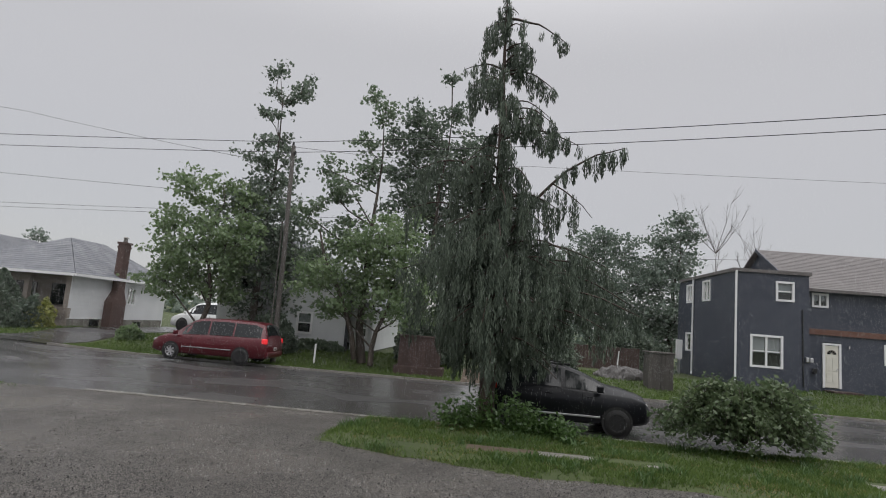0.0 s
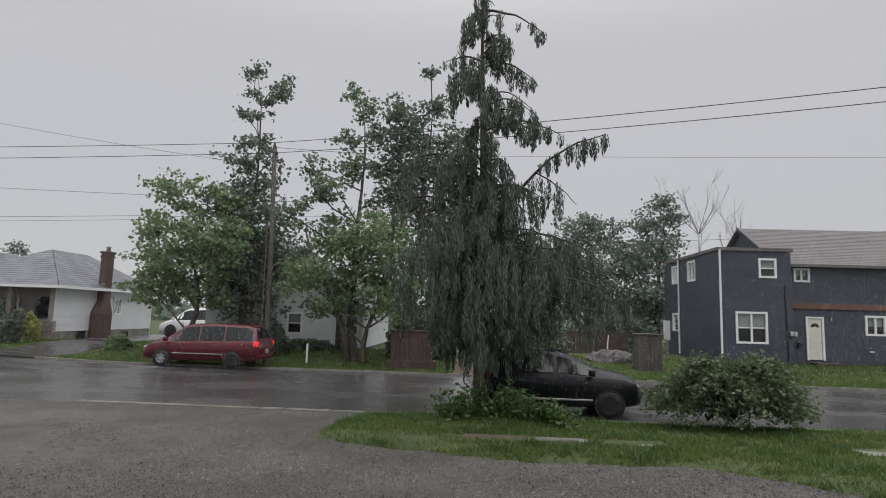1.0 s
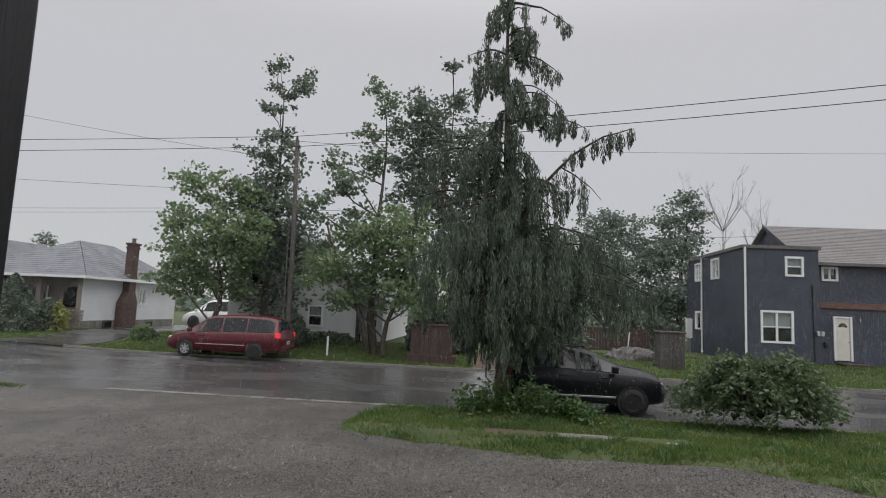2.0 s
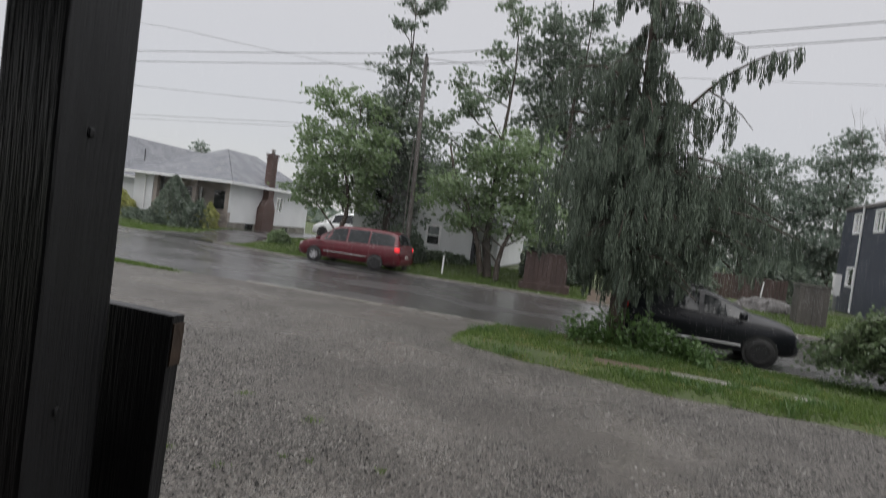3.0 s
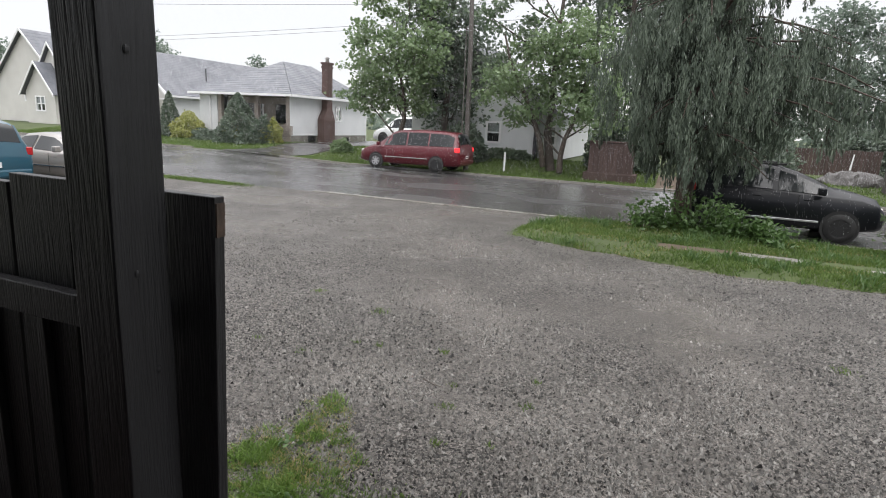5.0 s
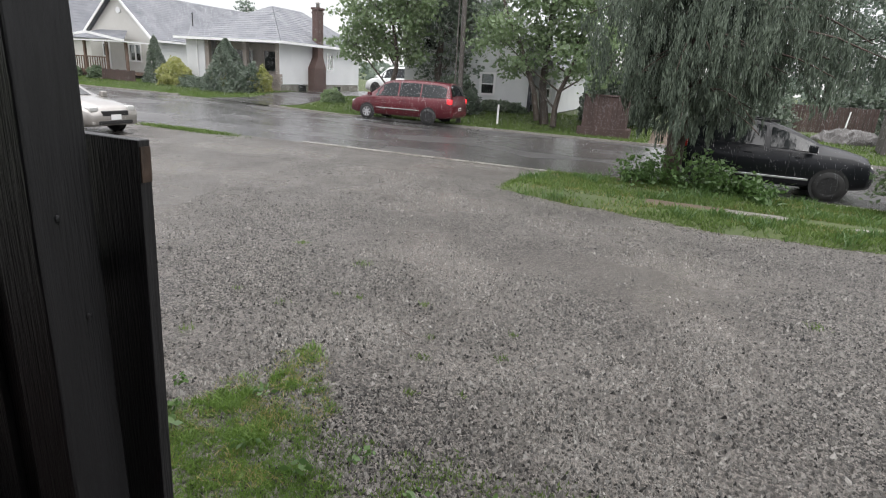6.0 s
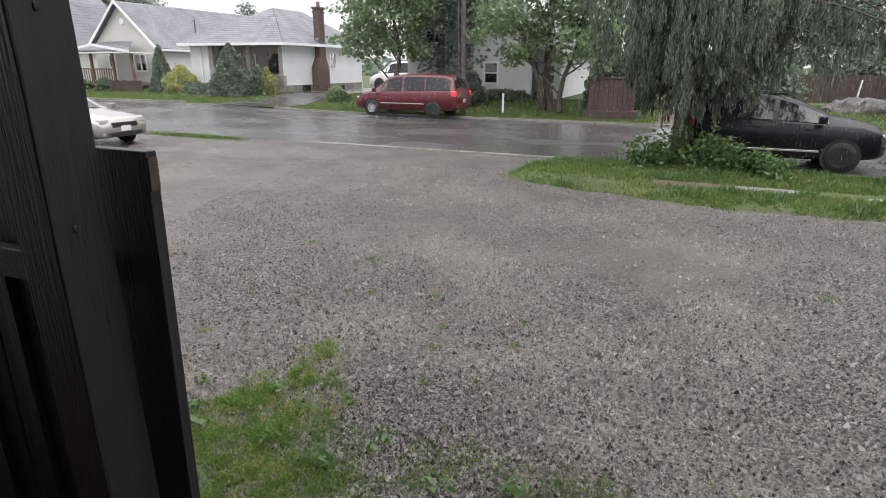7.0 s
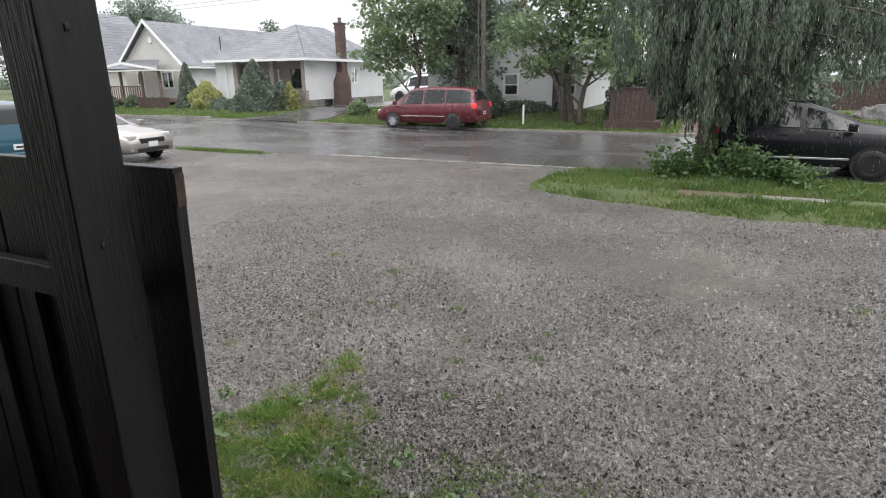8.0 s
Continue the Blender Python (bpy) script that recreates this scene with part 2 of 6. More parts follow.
def box(bm, x0, x1, y0, y1, z0, z1, bevel=0.0):
    made = bmesh.ops.create_cube(bm, size=1.0)["verts"]
    for v in made:
        v.co = ((x0 + x1) / 2 + v.co.x * (x1 - x0), (y0 + y1) / 2 + v.co.y * (y1 - y0), (z0 + z1) / 2 + v.co.z * (z1 - z0))
    if bevel:
        edges = list({e for v in made for e in v.link_edges})
        bmesh.ops.bevel(bm, geom=edges, offset=bevel, segments=2, affect="EDGES", profile=0.5)
    return bm


def boxed(x0, x1, y0, y1, z0, z1, bevel=0.0):
    return box(bmesh.new(), x0, x1, y0, y1, z0, z1, bevel)


def smooth01(v):
    v = min(1.0, max(0.0, v))
    return v * v * (3 - 2 * v)


def tube(verts, faces, pts, radii, sides=6):
    """Adds a tapered tube along pts to plain lists."""
    base = len(verts)
    for i, p in enumerate(pts):
        p = Vector(p)
        d = (Vector(pts[min(i + 1, len(pts) - 1)]) - Vector(pts[max(i - 1, 0)])).normalized()
        u = d.cross(Vector((0.31, 0.95, 0.05))).normalized()
        w = d.cross(u)
        for k in range(sides):
            a = 2 * math.pi * k / sides
            verts.append(p + (u * math.cos(a) + w * math.sin(a)) * radii[i])
    for i in range(len(pts) - 1):
        for k in range(sides):
            a, b = base + i * sides + k, base + i * sides + (k + 1) % sides
            faces.append((a, b, b + sides, a + sides))
    faces.append(tuple(base + (len(pts) - 1) * sides + k for k in range(sides)))


def leaves(name, centres, sizes, material, parent, rng, droop=0.3, long=1.5, label="", kind=""):
    """Many small diamond leaves, folded along the middle, as one mesh."""
    c = np.asarray(centres, float)
    n = len(c)
    s = np.asarray(sizes, float)[:, None]
    d = rng.normal(size=(n, 3))
    d[:, 2] = d[:, 2] * 0.6 - droop * 1.5
    d /= np.linalg.norm(d, axis=1)[:, None]
    u = np.cross(d, rng.normal(size=(n, 3)))
    u /= np.linalg.norm(u, axis=1)[:, None] + 1e-9
    w = np.cross(d, u)
    v = np.stack([c - d * s * long / 2, c + u * s / 2 + w * s * 0.12, c + d * s * long / 2, c - u * s / 2 + w * s * 0.12], 1).reshape(-1, 3)
    i = np.arange(n)[:, None] * 4
    f = np.concatenate([i + [0, 1, 2], i + [0, 2, 3]], 1).reshape(-1, 3)
    me = bpy.data.meshes.new(name)
    me.vertices.add(len(v))
    me.vertices.foreach_set("co", v.ravel())
    me.loops.add(f.size)
    me.loops.foreach_set("vertex_index", f.ravel().astype(np.int32))
    me.polygons.add(len(f))
    me.polygons.foreach_set("loop_start", np.arange(0, f.size, 3, dtype=np.int32))
    me.update(calc_edges=True)
    ob = from_mesh(name, me, material, parent, label)
    if kind:
        tagged(ob, kind=kind)
    return ob


def ground_z(x, y):
    left = 0.22 * smooth01((-x - 13.5) / 9) * smooth01((y - 12) / 9)
    lawn = 0.03 + 0.47 * smooth01((y - 26.2) / 6) if y > 25.2 else 0.0
    return max(left, lawn)


# ---- ground ----
def axis_steps(lo, hi, step, far):
    out = list(np.arange(lo, hi + 1e-6, step))
    d = step
    while out[-1] < far:
        d *= 1.6
        out.append(out[-1] + d)
    d = step
    while out[0] > -far:
        d *= 1.6
        out.insert(0, out[0] - d)
    return out


def sheet(name, xs, ys, height, material, keep=None, kind="structure", label="", category="ground", smooth=True):
    verts = [(x, y, height(x, y)) for y in ys for x in xs]
    nx = len(xs)
    faces = []
    for j in range(len(ys) - 1):
        for i in range(nx - 1):
            if keep is None or keep((xs[i] + xs[i + 1]) / 2, (ys[j] + ys[j + 1]) / 2):
                faces.append((j * nx + i, j * nx + i + 1, (j + 1) * nx + i + 1, (j + 1) * nx + i))
    return tagged(pyd(name, verts, faces, material, None, "", smooth), label, category, kind=kind)


ROAD_NEAR, ROAD_FAR = 15.75, 25.3
sheet("ground", axis_steps(-48, 34, 1.0, 1400), axis_steps(-4, 50, 0.5, 1400),
      lambda x, y: ground_z(x, y) if y > 25.4 else ground_z(x, y) - 0.12, "soil", label="soaked lawn and soil reaching into the distance")
sheet("road", axis_steps(-46, 34, 1.0, 420), list(np.arange(15.6, 25.31, 0.5)) + [25.32],
      lambda x, y: ground_z(x, min(y, 25.1)) + 0.035 * (1 - ((y - 20.5) / 4.9) ** 2) - 0.01, "asphalt", label="wet dark asphalt street with shallow puddles", category="road")


def yard_z(x, y):
    n = noise.noise((x * 0.35, y * 0.35, 1.7)) * 0.03 + noise.noise((x * 1.4, y * 1.4, 4.1)) * 0.012 + noise.noise((x * 5, y * 5, 9.3)) * 0.007
    n += 0.02 * smooth01((x - 1.5) / 2) * smooth01((9 - y) / 3) * noise.noise((x * 1.1 + y * 1.3, y * 3.2 - x * 1.6, 2.0))
    return ground_z(x, y) + n * (1 - 0.8 * smooth01((y - 13.5) / 1.5)) - 0.005


sheet("gravel_yard", list(np.arange(-26, -5, 0.2)) + list(np.arange(-5, 8, 0.09)) + list(np.arange(8, 14, 0.2)), list(np.arange(-2, 9, 0.09)) + list(np.arange(9, 15.61, 0.2)), yard_z, "gravel", label="wet grey gravel yard with muddy puddles", category="gravel")
sheet("gravel_yard_edge", [-200, -120, -70, -45, -26], list(np.arange(-2, 15.61, 1.6)), lambda x, y: ground_z(x, y) - 0.01, "gravel", label="wet gravel shoulder beside the street", category="gravel")


# ---- houses ----
def welded(name, verts, faces, material, parent):
    """As pyd(), with meeting corners joined, so that a lapped surface is one piece."""
    ob = pyd(name, verts, faces, material, parent)
    bm = bmesh.new()
    bm.from_mesh(ob.data)
    bmesh.ops.remove_doubles(bm, verts=bm.verts, dist=0.0005)
    bm.to_mesh(ob.data)
    bm.free()
    return ob


def siding(x0, x1, z0, z1, y, openings, material, parent, lap=0.2, thick=0.14, name="wall", along="x", flip=1, top=None):
    """A lapped wall from x0 to x1 at depth y; openings (a, b, z0, z1) are left free. along: 'x' or 'y'. flip: the side it faces.
    top: the wall's upper edge at a place along it, for gables."""
    verts, faces = [], []
    rows = max(1, round((z1 - z0) / lap))
    for r in range(rows):
        a, b = z0 + (z1 - z0) * r / rows, z0 + (z1 - z0) * (r + 1) / rows
        mid = (a + b) / 2
        lo, hi = x0, x1
        if top is not None:
            inside = [x0 + (x1 - x0) * k / 200 for k in range(201) if top(x0 + (x1 - x0) * k / 200) >= mid]
            if not inside:
                continue
            lo, hi = inside[0], inside[-1]
        cuts = sorted((max(o[0], lo), min(o[1], hi)) for o in openings if o[2] < mid < o[3] and o[1] > lo and o[0] < hi)
        spans, at = [], lo
        for c in cuts:
            if c[0] > at:
                spans.append((at, c[0]))
            at = max(at, c[1])
        if at < hi:
            spans.append((at, hi))
        for s, e in spans:
            i = len(verts)
            for u in (s, e):
                for d, z in ((-0.008 if material == "navy" else -0.022, a), (0.0, b), (thick, b), (thick, a)):
                    verts.append((u, y - flip * -d if flip < 0 else y + d, z) if along == "x" else (y + flip * -d, u, z))
            for k in range(4):
                faces.append((i + k, i + (k + 1) % 4, i + 4 + (k + 1) % 4, i + 4 + k))
            faces += [(i, i + 1, i + 2, i + 3), (i + 7, i + 6, i + 5, i + 4)]
    return welded(name, verts, faces, material, parent)


def window(parent, x0, x1, z0, z1, y, along="x", out=-1, cols=1, rail=True, frame_w=0.11, curtain=True, name="window"):
    """A window in a wall: white frame, sash bars, panes, what hangs behind and a dark sheet for room shade. out: the
    way the outside lies along the wall's normal.
    """
    def place(bm):
        if along == "y":
            for v in bm.verts:
                v.co = (y + (v.co.y - y), v.co.x, v.co.z) if False else (v.co.y, v.co.x, v.co.z)
        return bm

    a, b = sorted((y + out * 0.055, y - out * 0.06))
    bm = bmesh.new()
    w = frame_w
    box(bm, x0 - w, x0, a, b, z0 - w, z1 + w)
    box(bm, x1, x1 + w, a, b, z0 - w, z1 + w)
    box(bm, x0, x1, a, b, z1, z1 + w)
    box(bm, x0, x1, a, b, z0 - w, z0)
    ob = part(name, place(bm), "trim", parent)
    c, d = sorted((y + out * 0.02, y - out * 0.05))
    bm = bmesh.new()
    for k in range(1, cols):
        m = x0 + (x1 - x0) * k / cols
        box(bm, m - 0.05, m + 0.05, c, d, z0, z1)
    if rail:
        m = (z0 + z1) / 2
        box(bm, x0, x1, c + 0.003, d - 0.003, m - 0.03, m + 0.03)
    if len(bm.verts):
        part("sash_bar", place(bm), "trim", ob)
    else:
        bm.free()
    for k in range(cols):
        g0, g1 = x0 + (x1 - x0) * k / cols, x0 + (x1 - x0) * (k + 1) / cols
        p = part("pane", place(boxed(g0, g1, y - out * 0.028 - 0.004, y - out * 0.028 + 0.004, z0, z1)), "glass", ob)
        p.visible_shadow = False
    if curtain:
        c = sorted((y - out * 0.10, y - out * 0.115))
        part("curtain", place(boxed(x0, x1, c[0], c[1], z0 + (z1 - z0) * 0.45, z1)), "curtain", ob)
    # near-black sheet stands for the unlit room; no room is built
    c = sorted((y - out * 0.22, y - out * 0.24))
    part("dark_room_sheet", place(boxed(x0 - 0.1, x1 + 0.1, c[0], c[1], z0 - 0.1, z1 + 0.1)), "dim", ob)
    return ob


def slope(name, e0, e1, r0, r1, material, parent, rows=22, thick=0.05):
    """One roof slope of overlapping courses between an eave edge and a ridge edge."""
    e0, e1, r0, r1 = map(Vector, (e0, e1, r0, r1))
    up = (e1 - e0).cross(r0 - e0 if (r0 - e0).length > 0.01 else r1 - e0).normalized()
    if up.z < 0:
        up = -up
    verts, faces = [], []
    for i in range(rows):
        s, t = i / rows, min(1.0, (i + 1.15) / rows)
        a, b, c, d = e0.lerp(r0, s), e1.lerp(r1, s), e1.lerp(r1, t), e0.lerp(r0, t)
        k = len(verts)
        c0, d0 = e1.lerp(r1, (i + 1) / rows), e0.lerp(r0, (i + 1) / rows)
        verts += [a + up * (0.014 + thick), b + up * (0.014 + thick), c + up * thick, d + up * thick, a, b, c0, d0]
        faces += [(k, k + 1, k + 2, k + 3), (k, k + 4, k + 5, k + 1), (k + 1, k + 5, k + 6, k + 2), (k + 3, k + 7, k + 4, k), (k + 7, k + 6, k + 5, k + 4)]
    return welded(name, verts, faces, material, parent)


def board(parent, p0, p1, w, h, material="trim", name="fascia"):
    """A straight board of section w by h (h along z) between two places."""
    p0, p1 = Vector(p0), Vector(p1)
    d = p1 - p0
    side = Vector((d.y, -d.x, 0))
    side = side.normalized() * w / 2 if side.length > 1e-6 else Vector((w / 2, 0, 0))
    up = Vector((0, 0, h / 2)) if abs(d.normalized().z) < 0.9 else Vector((0, h / 2, 0))
    v = [p + sx * side + sz * up for p in (p0, p1) for sx, sz in ((-1, -1), (1, -1), (1, 1), (-1, 1))]
    f = [(0, 1, 2, 3), (7, 6, 5, 4), (0, 4, 5, 1), (1, 5, 6, 2), (2, 6, 7, 3), (3, 7, 4, 0)]
    return pyd(name, v, f, material, parent)


# navy house: a flat-roofed block in front of a long gabled wing
def navy_house():
    h = thing("navy_house", (20, 35, 0.45), "two-storey navy clapboard house with white window frames and a brown roof", "house")
    z = 0.38
    ow = [(14.78, 16.32, 1.56, 3.12), (16.05, 16.85, 5.0, 5.92)]
    siding(13.95, 17.65, z, 6.35, 31.7, ow, "navy", h, 0.16)
    ows = [(34.85, 35.95, 4.98, 6.1), (37.6, 38.6, 4.98, 6.05), (37.65, 38.6, 2.0, 3.05)]
    siding(31.72, 40.0, z, 6.33, 13.95, ows, "navy", h, 0.16, along="y", flip=-1)
    siding(31.86, 32.7, z, 6.33, 17.65, [], "navy", h, 0.16, along="y", flip=1)
    om = [(18.36, 19.1, 4.9, 5.55), (18.85, 19.72, 0.72, 3.0), (21.95, 22.9, 2.15, 3.1)]
    siding(17.65, 32.0, z, 5.75, 32.7, om, "navy", h, 0.16)
    part("wall_back", boxed(13.95, 32, 40.0, 40.2, z, 5.8), "navy", h)
    part("wall_side", boxed(31.8, 32.0, 32.85, 40.0, z, 5.8), "navy", h)
    # parapet roof of the block
    part("roof", boxed(13.85, 17.75, 31.6, 39.9, 6.35, 6.52), "brown_shingle", h, "flat felt roof with a dark edge")
    slope("roof", (17.3, 32.35, 5.75), (32.4, 32.35, 5.75), (17.3, 36.8, 8.35), (32.4, 36.8, 8.35), "brown_shingle", h, 24)
    slope("roof", (17.3, 41.2, 5.75), (32.4, 41.2, 5.75), (17.3, 36.8, 8.35), (32.4, 36.8, 8.35), "brown_shingle", h, 24)
    siding(32.7, 40.9, 5.75, 8.3, 17.6, [], "navy", h, 0.16, along="y", flip=-1, top=lambda y: 8.3 - abs(y - 36.8) * 0.62, name="gable")
    board(h, (17.28, 32.3, 5.74), (17.28, 36.8, 8.36), 0.06, 0.2, "navy", "barge_board")
    board(h, (17.6, 32.33, 5.72), (32.4, 32.33, 5.72), 0.1, 0.14, "brown_shingle", "gutter")
    bm = bmesh.new()
    box(bm, 17.7, 31.9, 32.6, 32.68, 3.42, 3.72, 0.01)
    part("trim_band", bm, "rust", h, "weathered red-brown board band")
    window(h, 14.85, 16.25, 1.62, 3.06, 31.7, cols=2)
    window(h, 16.1, 16.8, 5.05, 5.87, 31.7)
    window(h, 18.42, 19.04, 4.96, 5.5, 32.7, cols=2, rail=False)
    window(h, 22.0, 22.85, 2.2, 3.05, 32.7, cols=2, rail=False)
    for a, b, c, d in ows:
        window(h, a + 0.06, b - 0.06, c + 0.06, d - 0.06, 13.95, along="y", out=-1, cols=2 if c > 4 else 1, rail=False)
    for x, y in ((14.0, 31.63), (13.88, 37.4)):
        v, f = [], []
        tube(v, f, [(x, y, 6.4), (x, y, 3.5), (x, y, 0.75), (x - 0.04, y - 0.1, 0.6)], [0.055] * 4, 8)
        pyd("downpipe", v, f, "trim", h, "white downpipe")
    v, f = [], []
    tube(v, f, [(17.3, 31.66, 4.6), (17.32, 31.66, 2.4), (17.35, 31.66, 0.7)], [0.03] * 3, 6)
    pyd("conduit", v, f, "plastic", h)
    for x in (17.42, 17.62):
        part("meter_box", boxed(x, x + 0.16, 31.54, 31.68, 1.95, 2.2, 0.03), "alloy", h)
    part("meter_box", boxed(18.3, 18.5, 32.5, 32.67, 1.4, 1.66, 0.03), "plastic", h)
    # door with its white frame and fan light
    door = part("door", boxed(18.95, 19.62, 32.66, 32.72, 0.74, 2.9, 0.012), "doorpaint", h, "off-white panelled door with a fan light")
    bm = bmesh.new()
    box(bm, 18.82, 18.93, 32.62, 32.78, 0.72, 3.02)
    box(bm, 19.64, 19.75, 32.62, 32.78, 0.72, 3.02)
    box(bm, 18.93, 19.64, 32.62, 32.78, 2.92, 3.02)
    part("door_frame", bm, "trim", door)
    bm = bmesh.new()
    for k in range(5):
        a0, a1 = math.pi * k / 5 + 0.06, math.pi * (k + 1) / 5 - 0.06
        vs = [bm.verts.new((19.285 + r * math.cos(a), 32.652, 2.45 + r * math.sin(a))) for r, a in ((0.07, a0), (0.23, a0), (0.23, a1), (0.07, a1))]
        bm.faces.new(vs)
    bmesh.ops.solidify(bm, geom=bm.faces[:], thickness=0.008)
    part("fan_light", bm, "carglass", door)
    bm = bmesh.new()
    for sx in (19.02, 19.32):
        for z0, z1 in ((1.0, 1.5), (1.6, 2.3)):
            box(bm, sx, sx + 0.23, 32.645, 32.659, z0, z1, 0.006)
    part("panel", bm, "doorpaint", door)
    bm = bmesh.new()
    bmesh.ops.create_uvsphere(bm, u_segments=10, v_segments=6, radius=0.04, matrix=Matrix.Translation((19.55, 32.61, 1.7)))
    part("door_knob", bm, "chrome", door)
    part("wall_lamp", boxed(20.1, 20.16, 32.58, 32.68, 2.8, 2.95, 0.01), "chrome", h)
    part("vent", boxed(22.0, 22.25, 32.62, 32.68, 1.2, 1.3, 0.01), "alloy", h)
    steps = thing("door_steps", (19.6, 32.1, 0.42), "low dark brown wooden doorstep platform at the door", "step")
    part("platform", boxed(18.85, 20.3, 31.75, 32.62, 0.30, 0.62, 0.02), "brownwood", steps)
    part("tread", boxed(18.95, 20.75, 31.4, 31.74, 0.28, 0.45, 0.02), "brownwood", steps)
    box_thing = thing("wall_cabinet", (13.4, 37.9, 0.5), "tall white utility box on a stand beside the house", "utility box")
    part("body", boxed(13.2, 13.5, 37.9, 38.3, 1.4, 2.6, 0.02), "trim", box_thing)
    part("stand", boxed(13.28, 13.42, 38.0, 38.2, 0.4, 1.42), "alloy", box_thing)


# white bungalow with a hip roof, recessed porch and brick chimney
def bungalow():
    h = thing("white_bungalow", (-26, 36, 0.5), "white clapboard bungalow with grey hip roof and dark brick chimney", "house")
    z = 0.42
    X0, X1, Y0, Y1 = -30.0, -22.4, 32.0, 41.5
    siding(X0, -28.45, 0.95, 3.5, Y0, [], "white", h, 0.2)
    siding(33.4, Y1, 0.95, 3.55, X1, [(37.2, 38.0, 1.95, 3.05), (33.9, 34.7, 0.4, 0.85)], "white", h, 0.2, along="y", flip=1)
    siding(32.0, 33.4, 0.95, 3.55, X1, [], "white", h, 0.2, along="y", flip=1)
    siding(32.14, Y1, 0.95, 3.5, X0, [], "white", h, 0.2, along="y", flip=-1)
    part("wall_back", boxed(X0, X1, Y1, Y1 + 0.15, z, 3.5), "white", h)
    bm = bmesh.new()
    box(bm, X1 - 0.02, X1 + 0.03, 32.0, 33.85, 0.2, 0.93)
    part("foundation", bm, "concrete", h, "grey block foundation")
    part("foundation", boxed(X1 - 0.02, X1 + 0.03, 34.75, Y1, 0.2, 0.93), "concrete", h)
    part("foundation", boxed(X0, -28.45, Y0 - 0.02, Y0 + 0.1, 0.2, 0.93), "concrete", h)
    part("cellar_window", boxed(X1 - 0.06, X1 - 0.01, 33.85, 34.75, 0.45, 0.85), "carglass", h)
    part("cellar_window", boxed(X1 + 0.025, X1 + 0.04, 38.2, 39.0, 0.5, 0.8), "carglass", h)
    # recessed porch: stone veneer below, dark brick and windows behind
    bm = bmesh.new()
    box(bm, -28.45, X1 + 0.02, 31.98, 32.2, 0.2, 1.55)
    part("parapet", bm, "stonewall", h, "brown stone porch parapet")
    part("recess_wall", boxed(-28.45, X1 - 0.1, 33.0, 33.15, 1.0, 3.5), "stonewall", h)
    for x in (-28.4, -25.3, -22.75):
        part("pier", boxed(x, x + 0.3, 31.99, 32.25, 1.55, 3.42), "stonewall", h, "brown stone pier")
    part("porch_glazing", boxed(-27.2, -25.3, 32.9, 32.98, 1.7, 2.9), "carglass", h)
    bm = bmesh.new()
    for x in (-27.2, -26.6, -25.9, -25.3):
        box(bm, x - 0.03, x + 0.03, 32.84, 32.9, 1.7, 2.9)
    box(bm, -27.23, -25.27, 32.84, 32.899, 1.62, 1.7)
    part("glazing_bar", bm, "trim", h)
    part("porch_glazing", boxed(-24.3, -22.9, 32.9, 32.98, 1.7, 2.9), "carglass", h)
    # hip roof
    e = [(X0 - 0.5, Y0 - 0.55, 3.5), (X1 + 0.5, Y0 - 0.55, 3.5), (X1 + 0.5, Y1 + 0.5, 3.5), (X0 - 0.5, Y1 + 0.5, 3.5)]
    r0, r1 = (-26.2, 36.2, 5.95), (-26.2, 39.5, 5.95)
    slope("roof", e[0], e[1], r0, r0, "shingle", h, 18)
    slope("roof", e[1], e[2], r0, r1, "shingle", h, 18)
    slope("roof", e[2], e[3], r1, r1, "shingle", h, 18)
    slope("roof", e[3], e[0], r1, r0, "shingle", h, 18)
    for a, b in ((0, 1), (1, 2), (2, 3), (3, 0)):
        board(h, (e[a][0], e[a][1], 3.46), (e[b][0], e[b][1], 3.46), 0.12, 0.16, "trim", "gutter")
    part("soffit", boxed(X0 - 0.45, X1 + 0.45, Y0 - 0.5, Y1 + 0.45, 3.40, 3.44), "trim", h)
    window(h, 37.26, 37.94, 2.0, 3.0, X1, along="y", out=1, cols=2, rail=False, frame_w=0.09)
    # chimney: wide at the foot, a shoulder, then the stack with corbelled top
    ch = part("chimney", boxed(X1 + 0.03, X1 + 0.55, 34.95, 36.3, 0.2, 2.05), "brick", h, "dark red brick chimney")
    bm = bmesh.new()
    lo = [(X1 + 0.03, 34.95), (X1 + 0.55, 34.95), (X1 + 0.55, 36.3), (X1 + 0.03, 36.3)]
    hi = [(X1 + 0.03, 35.45), (X1 + 0.48, 35.45), (X1 + 0.48, 36.08), (X1 + 0.03, 36.08)]
    a = [bm.verts.new((*p, 2.052)) for p in lo]
    b = [bm.verts.new((*p, 2.75)) for p in hi]
    for k in range(4):
        bm.faces.new((a[k], a[(k + 1) % 4], b[(k + 1) % 4], b[k]))
    bm.faces.new(b)
    part("shoulder", bm, "brick", ch)
    bm = bmesh.new()
    box(bm, X1 + 0.03, X1 + 0.48, 35.45, 36.08, 2.6, 5.75)
    box(bm, X1 - 0.01, X1 + 0.52, 35.41, 36.12, 5.5, 5.62)
    box(bm, X1 - 0.03, X1 + 0.55, 35.38, 36.15, 5.75, 5.88)
    part("chimney_shaft", bm, "brick", ch)
    bm = bmesh.new()
    bmesh.ops.create_cone(bm, cap_ends=True, segments=12, radius1=0.14, radius2=0.11, depth=0.28, matrix=Matrix.Translation((X1 + 0.27, 35.75, 6.0)))
    bmesh.ops.create_cone(bm, cap_ends=True, segments=12, radius1=0.2, radius2=0.05, depth=0.1, matrix=Matrix.Translation((X1 + 0.27, 35.75, 6.2)))
    part("flue_pot", bm, "concrete", ch)
